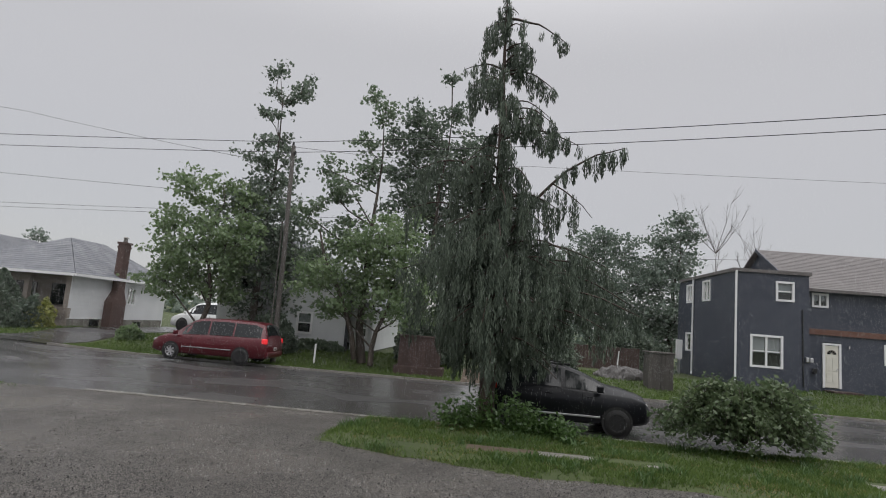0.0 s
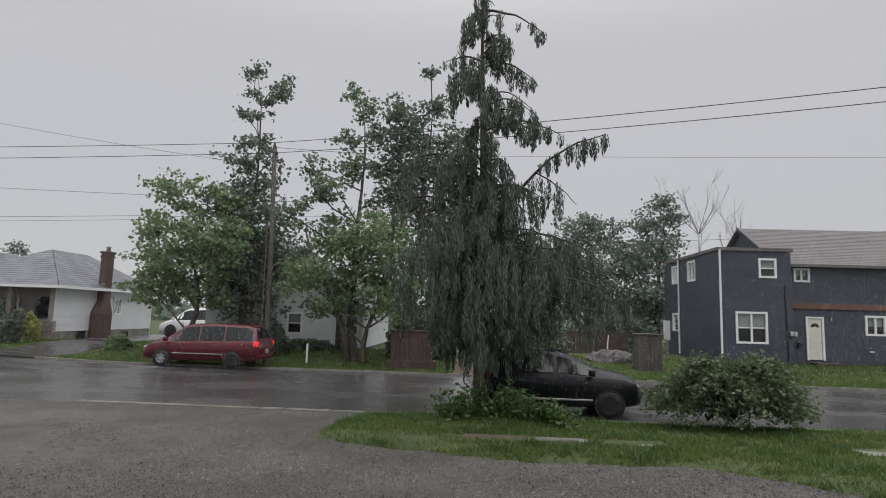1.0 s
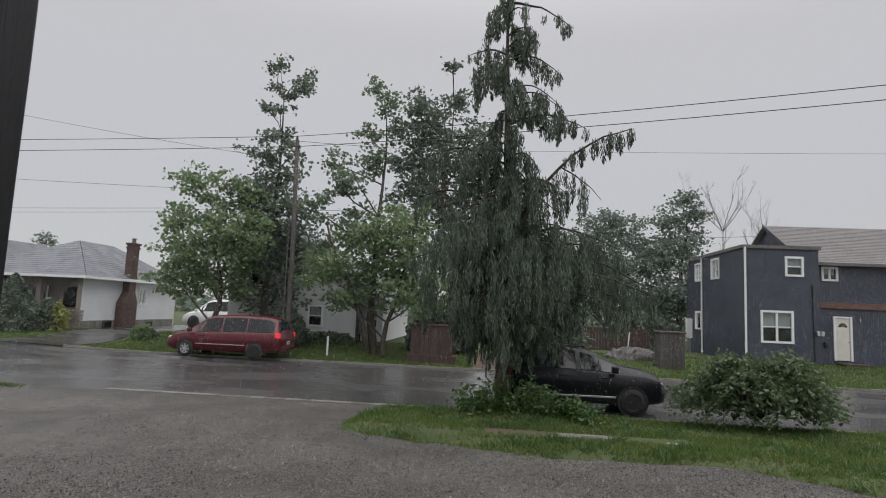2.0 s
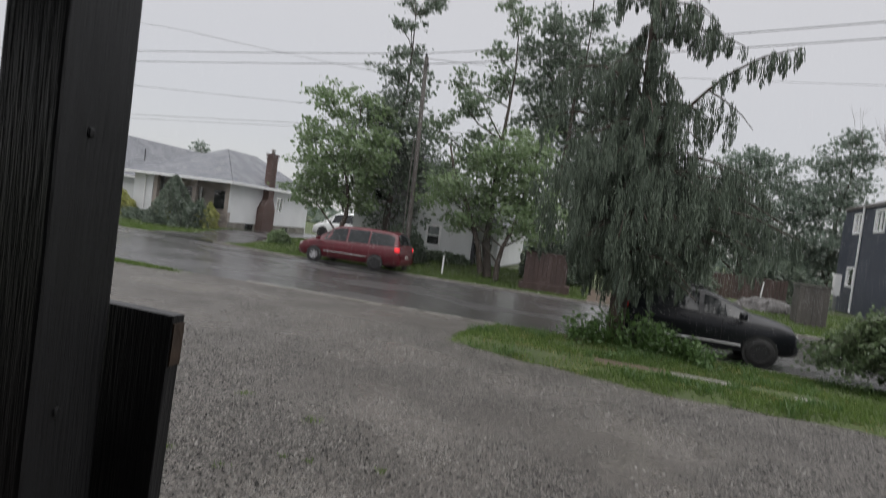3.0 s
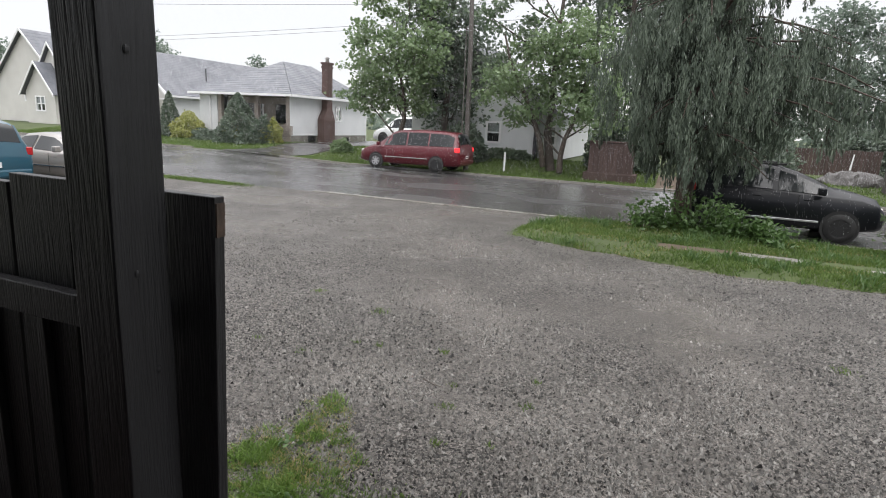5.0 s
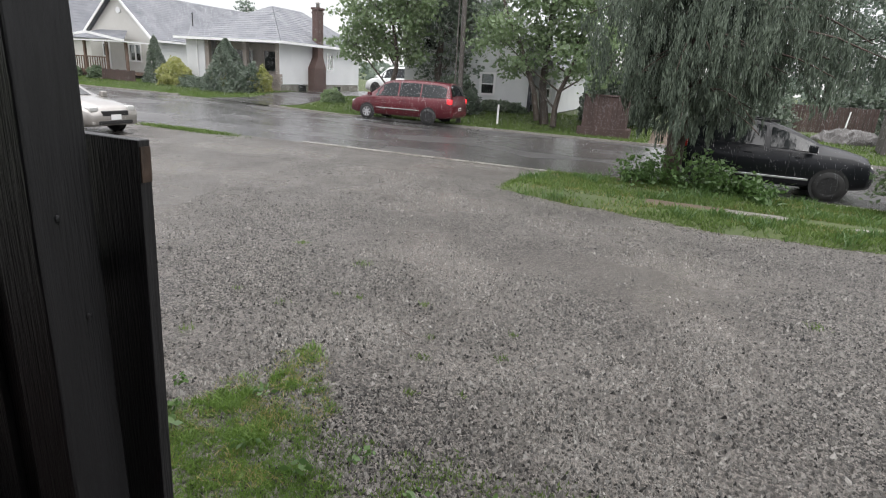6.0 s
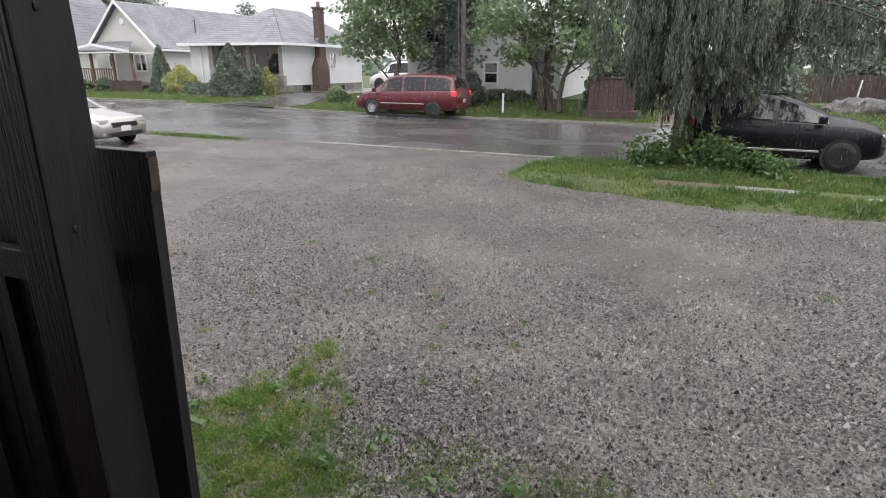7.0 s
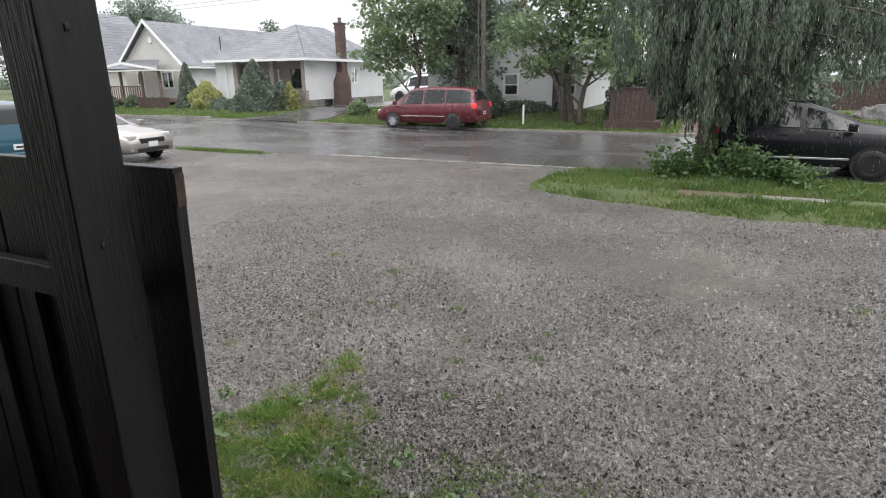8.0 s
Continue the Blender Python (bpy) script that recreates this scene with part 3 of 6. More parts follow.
    # courses of brick standing proud on the chimney's street and yard faces
    v, f = [], []
    rng = random.Random(4)
    for r in range(44):
        zz = 0.25 + r * 0.125
        y0, y1 = (34.97, 36.28) if zz < 2.0 else (35.47, 36.06)
        if 1.95 < zz < 2.8 or zz > 5.4:
            continue
        y = y0 + (0.0 if r % 2 else 0.12)
        xx = X1 + (0.55 if zz < 2 else 0.48)
        while y + 0.22 <= y1:
            k = len(v)
            d = 0.008 + rng.random() * 0.008
            for yy, zz2 in ((y, zz), (y + 0.225, zz), (y + 0.225, zz + 0.11), (y, zz + 0.11)):
                v += [(xx - 0.002, yy, zz2), (xx + d, yy, zz2)]
            f += [(k + 1, k + 3, k + 5, k + 7), (k, k + 1, k + 7, k + 6), (k, k + 2, k + 3, k + 1), (k + 2, k + 4, k + 5, k + 3), (k + 4, k + 6, k + 7, k + 5)]
            y += 0.24
    tagged(pyd("brick_facing", v, f, "brick", ch), kind="stuff")
    # stones of the parapet
    v, f = [], []
    for r in range(9):
        zz, x = 0.25 + r * 0.145, -28.42
        while x < X1 - 0.1:
            w = 0.3 + rng.random() * 0.45
            k, d = len(v), 0.01 + rng.random() * 0.03
            x1 = min(x + w, X1)
            for xx, z2 in ((x, zz), (x1 - 0.02, zz), (x1 - 0.02, zz + 0.13), (x, zz + 0.13)):
                v += [(xx, 31.985, z2), (xx, 31.98 - d, z2)]
            f += [(k + 1, k + 7, k + 5, k + 3), (k, k + 6, k + 7, k + 1), (k, k + 1, k + 3, k + 2), (k + 2, k + 3, k + 5, k + 4), (k + 4, k + 5, k + 7, k + 6)]
            x += w
    tagged(pyd("parapet_stones", v, f, "stonewall", h), kind="stuff")
    v, f = [], []
    tube(v, f, [(-29.0, 31.9, 3.4), (-29.0, 31.9, 0.6)], [0.04, 0.04], 6)
    pyd("downpipe", v, f, "trim", h)
    v, f = [], []
    tube(v, f, [(-21.2, 38.8, 3.0), (-21.2, 38.8, 9.2)], [0.025, 0.012], 6)
    tagged(pyd("antenna_mast", v, f, "alloy", h), "thin metal antenna mast")


# gabled house with a front porch
def porch_house(x0=-41.2, x1=-34.8, front=33.6, back=47.0):
    h = thing("gabled_house", ((x0 + x1) / 2, front + 4, 0.5), "pale clapboard house with grey gable roof and railed wooden porch", "house")
    mid, ev, rd = (x0 + x1) / 2, 3.55, 6.45
    siding(x0, x1, 0.5, rd, front, [(x0 + 1.2, x0 + 2.1, 1.3, 3.1), (x1 - 2.4, x1 - 1.2, 1.7, 2.9)], "cream", h, 0.18,
           top=lambda x: rd - abs(x - mid) * (rd - ev) / ((x1 - x0) / 2))
    siding(front + 0.14, back, 0.5, ev, x1, [], "white", h, 0.2, along="y", flip=1)
    part("wall_back", boxed(x0, x1, back, back + 0.2, 0.4, ev), "cream", h)
    part("wall_side", boxed(x0, x0 + 0.15, front + 0.14, back, 0.4, ev), "cream", h)
    slope("roof", (x1 + 0.45, front - 0.4, ev - 0.3), (x1 + 0.45, back + 0.3, ev - 0.3), (mid, front - 0.4, rd + 0.1), (mid, back + 0.3, rd + 0.1), "shingle", h, 24)
    slope("roof", (x0 - 0.45, front - 0.4, ev - 0.3), (x0 - 0.45, back + 0.3, ev - 0.3), (mid, front - 0.4, rd + 0.1), (mid, back + 0.3, rd + 0.1), "shingle", h, 24)
    for s in (-1, 1):
        board(h, (mid + s * ((x1 - x0) / 2 + 0.45), front - 0.43, ev - 0.32), (mid, front - 0.43, rd + 0.08), 0.06, 0.22, "trim", "barge_board")
    board(h, (x1 + 0.48, front - 0.4, ev - 0.36), (x1 + 0.48, back + 0.3, ev - 0.36), 0.1, 0.14, "trim", "gutter")
    bm = bmesh.new()
    bmesh.ops.create_cone(bm, cap_ends=True, segments=16, radius1=0.22, radius2=0.22, depth=0.06, matrix=Matrix.Translation((mid + 0.1, front - 0.05, 5.2)) @ Matrix.Rotation(radians(90), 4, "X"))
    part("gable_vent", bm, "trim", h)
    window(h, x1 - 2.34, x1 - 1.26, 1.76, 2.84, front, cols=2, rail=False)
    door = part("door", boxed(x0 + 1.24, x0 + 2.06, front - 0.03, front + 0.03, 1.02, 3.05, 0.01), "trim", h, "white door")
    part("door_glass", boxed(x0 + 1.4, x0 + 1.9, front - 0.04, front - 0.032, 2.0, 2.8), "carglass", door)
    # porch
    pf = front - 2.3
    part("porch_deck", boxed(x0 - 0.1, x1 + 0.1, pf, front - 0.05, 0.75, 0.95, 0.01), "deckwood", h)
    part("porch_skirt", boxed(x0, x1, pf + 0.03, pf + 0.07, 0.3, 0.74), "brownwood", h)
    slope("porch_roof", (x0 - 0.4, pf - 0.4, 3.05), (x1 + 0.4, pf - 0.4, 3.05), (x0 + 1.9, front - 0.45, 3.75), (x1 - 1.9, front - 0.45, 3.75), "shingle", h, 8)
    bm = bmesh.new()
    box(bm, x0 - 0.35, x1 + 0.35, pf - 0.38, front - 0.5, 2.92, 3.0)
    part("porch_ceiling", bm, "trim", h)
    board(h, (x0 - 0.4, pf - 0.42, 3.02), (mid, pf - 0.44, 3.5), 0.05, 0.16, "trim", "porch_barge_board")
    board(h, (x1 + 0.4, pf - 0.42, 3.02), (mid, pf - 0.44, 3.5), 0.05, 0.16, "trim", "porch_barge_board")
    for x in (x0 + 0.1, mid - 1.0, mid + 1.2, x1 - 0.1):
        part("porch_post", boxed(x - 0.08, x + 0.08, pf + 0.05, pf + 0.21, 0.95, 2.93, 0.01), "deckwood", h)
    for a, b in ((x0 + 0.2, mid - 1.1), (mid - 0.9, mid + 1.1)):
        part("handrail", boxed(a, b, pf + 0.08, pf + 0.18, 1.82, 1.9, 0.01), "deckwood", h)
        x = a + 0.1
        while x < b:
            part("baluster", boxed(x - 0.025, x + 0.025, pf + 0.1, pf + 0.15, 0.95, 1.82), "deckwood", h)
            x += 0.24
    for k in range(4):
        part("porch_step", boxed(mid + 1.4, x1 - 0.3, pf - 0.3 * (k + 1), pf - 0.3 * k, 0.2, 0.78 - 0.15 * k), "deckwood", h)
    v, f = [], []
    tube(v, f, [(x1 + 0.25, front - 0.3, 3.2), (x1 + 0.1, front - 0.1, 2.9), (x1 + 0.1, front - 0.1, 0.6)], [0.05] * 3, 6)
    pyd("downpipe", v, f, "trim", h)
    v, f = [], []
    tube(v, f, [(x1 - 1.0, 38.5, 4.2), (x1 - 1.0, 38.5, 5.6)], [0.04, 0.04], 6)
    pyd("vent_pipe", v, f, "plastic", h)


def side_gables():
    """The grey house farther along the street, with two nested gables."""
    h = thing("grey_gabled_house", (-52, 37, 0.5), "grey clapboard house with steep white-edged gables", "house")
    for x0, x1, fr, ev, rd in ((-60, -50.5, 36.5, 4.0, 8.6), (-53.6, -48.2, 36.0, 3.6, 7.3), (-53.0, -49.2, 34.8, 3.2, 5.6)):
        mid = (x0 + x1) / 2
        siding(x0, x1, 0.4, rd, fr, [(mid - 0.6, mid + 0.6, ev - 1.6, ev - 0.4)], "cream", h, 0.2, top=lambda x: rd - abs(x - mid) * (rd - ev) / ((x1 - x0) / 2), name="front_wall")
        siding(fr + 0.14, fr + 9, 0.4, ev, x1, [], "cream", h, 0.2, along="y", flip=1, name="side_wall")
        for s, e in ((1, x1 + 0.35), (-1, x0 - 0.35)):
            slope("roof", (e, fr - 0.35, ev - 0.3), (e, fr + 9, ev - 0.3), (mid, fr - 0.35, rd + 0.08), (mid, fr + 9, rd + 0.08), "shingle", h, 16)
            board(h, (e, fr - 0.38, ev - 0.32), (mid, fr - 0.38, rd + 0.06), 0.06, 0.22, "trim", "barge_board")
        window(h, mid - 0.55, mid + 0.55, ev - 1.55, ev - 0.45, fr, cols=2)
    part("foundation", boxed(-60, -47.4, 36.3, 45, 0.2, 0.5), "concrete", h)


def hidden_house():
    """The white two-storey house behind the street trees."""
    h = thing("white_gabled_house", (-9, 36, 0.5), "white clapboard two-storey house half hidden by trees", "house")
    siding(-13.6, -6.2, 0.55, 6.9, 31.8, [(-9.0, -8.2, 1.3, 2.4), (-12.6, -11.6, 3.4, 4.7)], "white", h, 0.2,
           top=lambda x: 6.9 - abs(x + 11.0) * 0.55 if x < -8.4 else 5.4 - (x + 8.4) * 1.0)
    siding(-6.2, -5.0, 0.55, 2.9, 32.6, [(-5.9, -5.3, 1.3, 2.3)], "white", h, 0.2)
    siding(32.7, 42, 0.55, 2.9, -5.0, [], "white", h, 0.2, along="y", flip=1)
    part("corner_board", boxed(-6.3, -6.14, 31.72, 31.84, 0.5, 2.95), "ink", h, "dark corner board")
    slope("roof", (-4.6, 31.3, 2.75), (-4.6, 42, 2.75), (-8.6, 31.3, 5.6), (-8.6, 42, 5.6), "shingle", h, 20)
    slope("roof", (-8.4, 31.4, 5.2), (-8.4, 42, 5.2), (-11, 31.4, 7.0), (-11, 42, 7.0), "shingle", h, 14)
    slope("roof", (-14.2, 31.4, 4.9), (-14.2, 42, 4.9), (-11, 31.4, 7.0), (-11, 42, 7.0), "shingle", h, 14)
    window(h, -8.94, -8.26, 1.36, 2.34, 31.8)
    window(h, -12.54, -11.66, 3.46, 4.64, 31.8)
    window(h, -5.86, -5.34, 1.36, 2.24, 32.6)
    part("wall_back", boxed(-13.6, -5.0, 41.9, 42, 0.4, 5), "white", h)
    part("wall_side", boxed(-13.6, -13.45, 31.95, 41.9, 0.4, 5), "white", h)


navy_house()
bungalow()
porch_house()
side_gables()
hidden_house()


# ---- street edges, drive, path ----
def strip(name, x0, x1, y0, y1, top, material, label, category, step=2.0, depth=0.25, gaps=()):
    """A long low kerb with its own height that follows the ground."""
    v, f = [], []
    xs = list(np.arange(x0, x1 + 0.01, step))
    for a, b in zip(xs[:-1], xs[1:]):
        if any(g0 < (a + b) / 2 < g1 for g0, g1 in gaps):
            continue
        b -= 0.015
        k = len(v)
        for x in (a, b):
            z = ground_z(x, min(y0, 25.1)) + top
            v += [(x, y0, z - depth), (x, y0 + 0.02, z), (x, y1, z), (x, y1, z - depth)]
        f += [(k, k + 4, k + 5, k + 1), (k + 1, k + 5, k + 6, k + 2), (k + 2, k + 6, k + 7, k + 3), (k, k + 1, k + 2, k + 3), (k + 7, k + 6, k + 5, k + 4)]
    return tagged(pyd(name, v, f, material), label, category, kind="structure")


strip("kerb_far", -80, 60, 25.3, 25.48, 0.075, "concrete", "low worn concrete kerb along the far lawns", "kerb", gaps=((-24, -18),))
strip("kerb_near", -9, 60, 15.5, 15.74, 0.022, "concrete", "flush pale concrete edge between street and yard", "kerb", 3.0)
sheet("driveway", list(np.arange(-21.9, -17.6, 0.4)), list(np.arange(25.34, 42, 0.6)), lambda x, y: ground_z(x, y) + 0.02 + 0.01 * math.sin(x), "asphalt", label="wet asphalt driveway beside the bungalow", category="driveway")
sheet("garden_path", list(np.arange(0.3, 1.31, 0.25)), list(np.arange(25.5, 30, 0.5)), lambda x, y: ground_z(x, y) + 0.025, "duff", label="narrow brown earthen path from the street", category="path")


# ---- grass verge with the cedar ----
def verge_in(x, y):
    """How far inside the verge a place lies; below 0: outside."""
    front = 12.55 - 0.75 * smooth01((x + 2.4) / 2.6) - 0.42 * smooth01(x / 2.0) - 2.6 * smooth01((x - 4.6) / 4.6)
    front += 0.10 * noise.noise((x * 1.3, 0.2, 3.3))
    left = -2.05 + 0.35 * smooth01((y - 13.2) / 1.9) + 0.12 * noise.noise((y * 1.7, 5.1, 0.4))
    return min(y - front, 15.4 - y, (x - left) * 0.9)


def verge_z(x, y):
    d = verge_in(x, y)
    return -0.05 + 0.13 * smooth01((d + 0.12) / 0.5) + 0.02 * noise.noise((x * 0.9, y * 0.9, 7.0)) + (0.12 * math.exp(-((x - 1.2) ** 2 + (y - 15.2) ** 2) / 0.8))


sheet("grass_verge", list(np.arange(-3.0, 14.01, 0.2)), list(np.arange(8.6, 15.41, 0.2)), verge_z, "soil", keep=lambda x, y: verge_in(x, y) > -0.12, label="raised grassy verge between yard and street", category="verge")
SLABS = ((-0.35, 0.42, 12.3, 12.75), (0.95, 2.3, 12.72, 13.2), (2.36, 3.55, 12.7, 13.18), (3.6, 4.9, 12.68, 13.14), (8.6, 10.2, 12.7, 13.3))
slabs = thing("old_walkway", (2, 12.9, 0.05), "old sunken concrete walkway slabs in the grass", "walkway")
for a, b, c, d in SLABS:
    part("slab", boxed(a, b, c, d, 0.0, 0.078, 0.02), "concrete" if a > 2.3 else "duff", slabs)


def blades(name, spots, lo, hi, material, label, width=0.012, seed=1, lean=0.5):
    """Grass blades, one bent sliver each, as one mesh."""
    rng = np.random.default_rng(seed)
    p = np.asarray(spots, float)
    n = len(p)
    h = rng.uniform(lo, hi, n)[:, None]
    a = rng.uniform(0, 2 * math.pi, n)
    side = np.stack([np.cos(a), np.sin(a), 0 * a], 1) * width / 2
    tip = np.stack([rng.normal(0, lean, n), rng.normal(0, lean, n), np.ones(n)], 1) * h
    v = np.stack([p - side, p + side, p + tip * 0.55 + side * 0.8 + [0, 0, 0], p + tip], 1).reshape(-1, 3)
    i = np.arange(n)[:, None] * 4
    f = np.concatenate([i + [0, 1, 2], i + [0, 2, 3]], 1).reshape(-1, 3)
    me = bpy.data.meshes.new(name)
    me.vertices.add(len(v))
    me.vertices.foreach_set("co", v.ravel())
    me.loops.add(f.size)
    me.loops.foreach_set("vertex_index", f.ravel().astype(np.int32))
    me.polygons.add(len(f))
    me.polygons.foreach_set("loop_start", np.arange(0, f.size, 3, dtype=np.int32))
    me.update(calc_edges=True)
    return tagged(from_mesh(name, me, material), label, "grass", kind="stuff")


rg = random.Random(11)
spots = []
while len(spots) < 70000:
    x, y = rg.uniform(-2.6, 12.5), rg.uniform(8.8, 15.35)
    if verge_in(x, y) < 0.02 * rg.random() or any(a - 0.02 < x < b + 0.02 and c + 0.03 + 0.09 * noise.noise((x * 3, 1, 1)) < y < d - 0.02 for a, b, c, d in SLABS):
        continue
    bare = 1.3 * noise.noise((x * 0.8, y * 1.6, 2.2)) + 0.5 * noise.noise((x * 3.1, y * 3.1, 5.2)) + (0.45 if abs(y - 12.75) < 0.35 and x < 2.3 else 0)
    if bare > 0.25 and rg.random() < 0.75:
        continue
    spots.append((x, y, verge_z(x, y) - 0.01))
dead = [q for q in spots if noise.noise((q[0] * 0.9, q[1] * 1.5, 21.0)) + 0.5 * noise.noise((q[0] * 3.7, q[1] * 3.7, 3.1)) > 0.16 and rg.random() < 0.45]
blades("verge_straw", dead, 0.02, 0.08, "straw", "brown dead blades among the verge grass", 0.014, 15, 0.9)
rough = [q for q in spots if noise.noise((q[0] * 1.6, q[1] * 1.6, 31.0)) > 0.22 and rg.random() < 0.3]
blades("verge_weeds", rough, 0.08, 0.2, "weed", "taller dark weeds in the verge grass", 0.03, 16, 0.6)
blades("verge_grass", spots, 0.03, 0.105, "lawn", "wet uncut bright green grass on the verge", 0.02, 2)


PATCH = [(-3.0, 3.51), (-1.55, 3.61), (-1.43, 3.86), (-1.44, 4.07), (-1.33, 4.31), (-1.31, 4.69), (-1.15, 4.83), (-0.85, 4.51), (-0.49, 4.12), (-0.6, 3.97), (-0.48, 3.69), (-0.18, 3.58), (0.02, 3.4), (0.17, 3.32), (0.17, 2.5), (-3.0, 2.5)]


def patch_in(x, y):
    """How far inside the near grass patch a place lies; below 0: outside."""
    inside, near = False, 9.0
    for (ax, ay), (bx, by) in zip(PATCH, PATCH[1:] + PATCH[:1]):
        if (ay > y) != (by > y) and x < ax + (bx - ax) * (y - ay) / (by - ay):
            inside = not inside
        k = min(1, max(0, ((x - ax) * (bx - ax) + (y - ay) * (by - ay)) / ((bx - ax) ** 2 + (by - ay) ** 2)))
        near = min(near, math.hypot(x - ax - k * (bx - ax), y - ay - k * (by - ay)))
    return (near if inside else -near) + 0.07 * noise.noise((x * 4, y * 4, 6.2)) + 0.05


spots, dry, tall = [], [], []
while len(spots) < 80000:
    x, y = rg.uniform(-3.2, 0.2), rg.uniform(2.4, 4.9)
    inside = patch_in(x, y)
    clump = noise.noise((x * 4.2, y * 4.2, 3.7)) + 0.6 * noise.noise((x * 11, y * 11, 8.1))
    if inside < rg.random() ** 1.5 * 0.35 or (clump < -0.05 - 0.3 * max(0, 3.9 - y) and rg.random() < 0.7) or rg.random() < 0.7 * smooth01((y - 3.75) / 0.6) * (1 - smooth01(clump * 2.5)):
        continue
    here = (x, y, yard_z(x, y) - 0.004)
    if noise.noise((x * 2.6, y * 2.6, 14.3)) + 0.5 * noise.noise((x * 8, y * 8, 1.3)) > 0.12 + 0.3 * min(1, max(0, inside)) and rg.random() < 0.22:
        dry.append(here)
    elif y > 3.8 and clump < 0.25 and rg.random() < 0.3:
        dry.append(here)
    elif clump > 0.3 and rg.random() < 0.35:
        tall.append(here)
    spots.append(here)
blades("near_grass", spots, 0.01, 0.036, "patch", "wet grass patch at the fence's foot", 0.0065, 3, 0.7)
blades("long_grass", tall, 0.03, 0.055, "patch", "longer wet grass clumps in the patch at the fence", 0.009, 13, 0.8)
blades("dry_grass", dry, 0.012, 0.04, "straw", "straw-coloured dead blades among the wet grass", 0.006, 14, 0.9)
spots = []
tufts = [(rg.uniform(-1.0, 2.6), 3.95 - abs(rg.gauss(0, 0.32)), rg.uniform(0.03, 0.13)) for _ in range(60)] + [(rg.uniform(-2.6, 0.4), rg.uniform(4.5, 6.4), rg.uniform(0.015, 0.035)) for _ in range(12)] + [(-1.9, 6.9, 0.06), (-3.0, 7.2, 0.05), (2.9, 7.6, 0.06), (3.4, 5.2, 0.05)]
for tx, ty, r in tufts:
    for _ in range(int(70 * r / 0.06)):
        x, y = tx + rg.gauss(0, r), ty + rg.gauss(0, r)
        spots.append((x, y, yard_z(x, y) - 0.004))
blades("gravel_tufts", spots, 0.012, 0.045, "lawn", "sparse grass tufts growing through the gravel", 0.011, 4)
spots = []
while len(spots) < 90000:
    x, y = rg.uniform(-44, 26), 25.5 + 7.5 * rg.random() ** 1.3
    if -22 < x < -17.6 or 0.25 < x < 1.35:
        continue
    spots.append((x, y, ground_z(x, y) - 0.01))
blades("far_lawn_grass", spots, 0.05, 0.13, "lawn", "wet mown lawn in front of the houses", 0.04, 5)
spots = []
while len(spots) < 2500:
    x, y = rg.gauss(-13.3, 0.9), rg.gauss(15.3, 0.15)
    spots.append((x, y, ground_z(x, y) - 0.01))
blades("roadside_grass", spots, 0.03, 0.09, "lawn", "low grass growing at the street's edge", 0.03, 6)

# broad-leaved weeds in the near patch
rngw = np.random.default_rng(8)
weeds = [(-1.42, 3.62), (-1.3, 3.5), (-1.05, 4.05), (-0.75, 3.55), (-1.6, 3.9), (-0.35, 3.5), (0.35, 3.6), (0.75, 3.72), (-0.1, 3.75)]
for wx, wy in weeds:
    w = thing("weed", (wx, wy, 0.0), "low broad-leaved green weed in the grass", "weed", "weeds in the near grass")
    n = 14
    a = rngw.uniform(0, 2 * math.pi, n)
    r = rngw.uniform(0.01, 0.10, n)
    leaves("leaf_rosette", np.stack([wx + r * np.cos(a), wy + r * np.sin(a), rngw.uniform(0.03, 0.09, n)], 1), rngw.uniform(0.02, 0.045, n), "weed", w, rngw, droop=0.05, long=1.7, kind="stuff")

# loose stones on the yard: sharp crushed chips, thick on the ridges and thin in the muddy hollows
rs = np.random.default_rng(12)
at = []
while len(at) < 140000:
    y = 2.5 + 10.8 * rs.random() ** 1.75
    x = rs.uniform(-3.0 - y * 0.35, 2.2 + y * 0.66)
    bare = noise.noise((x * 0.42, y * 0.42, 3.0)) + 0.45 * noise.noise((x * 1.7, y * 1.7, 8.0)) + 0.25 * noise.noise((x * 6, y * 6, 2.0)) + 0.05 * x
    if bare < rs.uniform(-0.55, 0.3) or verge_in(x, y) > -0.05:
        continue
    at.append((x, y, yard_z(x, y)))
at = np.array(at)
n = len(at)
size = 0.006 + 0.0115 * rs.random(n) ** 2.2 + np.where(rs.random(n) < 0.03, 0.014 * rs.random(n), 0)
turn = rs.uniform(0, 2 * math.pi, n)
corner = np.arange(4) * math.pi / 2
a = turn[:, None] + corner + rs.normal(0, 0.25, (n, 4))
r = size[:, None] * rs.uniform(0.7, 1.35, (n, 4))
foot = np.stack([at[:, :1] + r * np.cos(a), at[:, 1:2] + r * np.sin(a), np.repeat(at[:, 2:] - 0.002, 4, 1)], 2)
peak = at + np.stack([rs.normal(0, 0.35, n) * size, rs.normal(0, 0.35, n) * size, size * rs.uniform(0.8, 1.7, n)], 1)
v = np.concatenate([foot, peak[:, None]], 1).reshape(-1, 3)
k = np.arange(n)[:, None] * 5
f = np.concatenate([k + [0, 1, 4], k + [1, 2, 4], k + [2, 3, 4], k + [3, 0, 4]], 1).reshape(-1, 3)
me = bpy.data.meshes.new("loose_gravel")
me.from_pydata(v.tolist(), [], f.tolist())
tagged(from_mesh("loose_gravel", me, "stone"), "wet loose gravel stones scattered over the yard", "gravel", kind="stuff")
v, f = [], []
tube(v, f, [(-0.66, 5.42, 0.03), (-0.55, 5.36, 0.035), (-0.45, 5.35, 0.03)], [0.006, 0.005, 0.003], 5)
tagged(pyd("twig", v, f, "bark"), "thin brown twig lying on gravel", "twig")
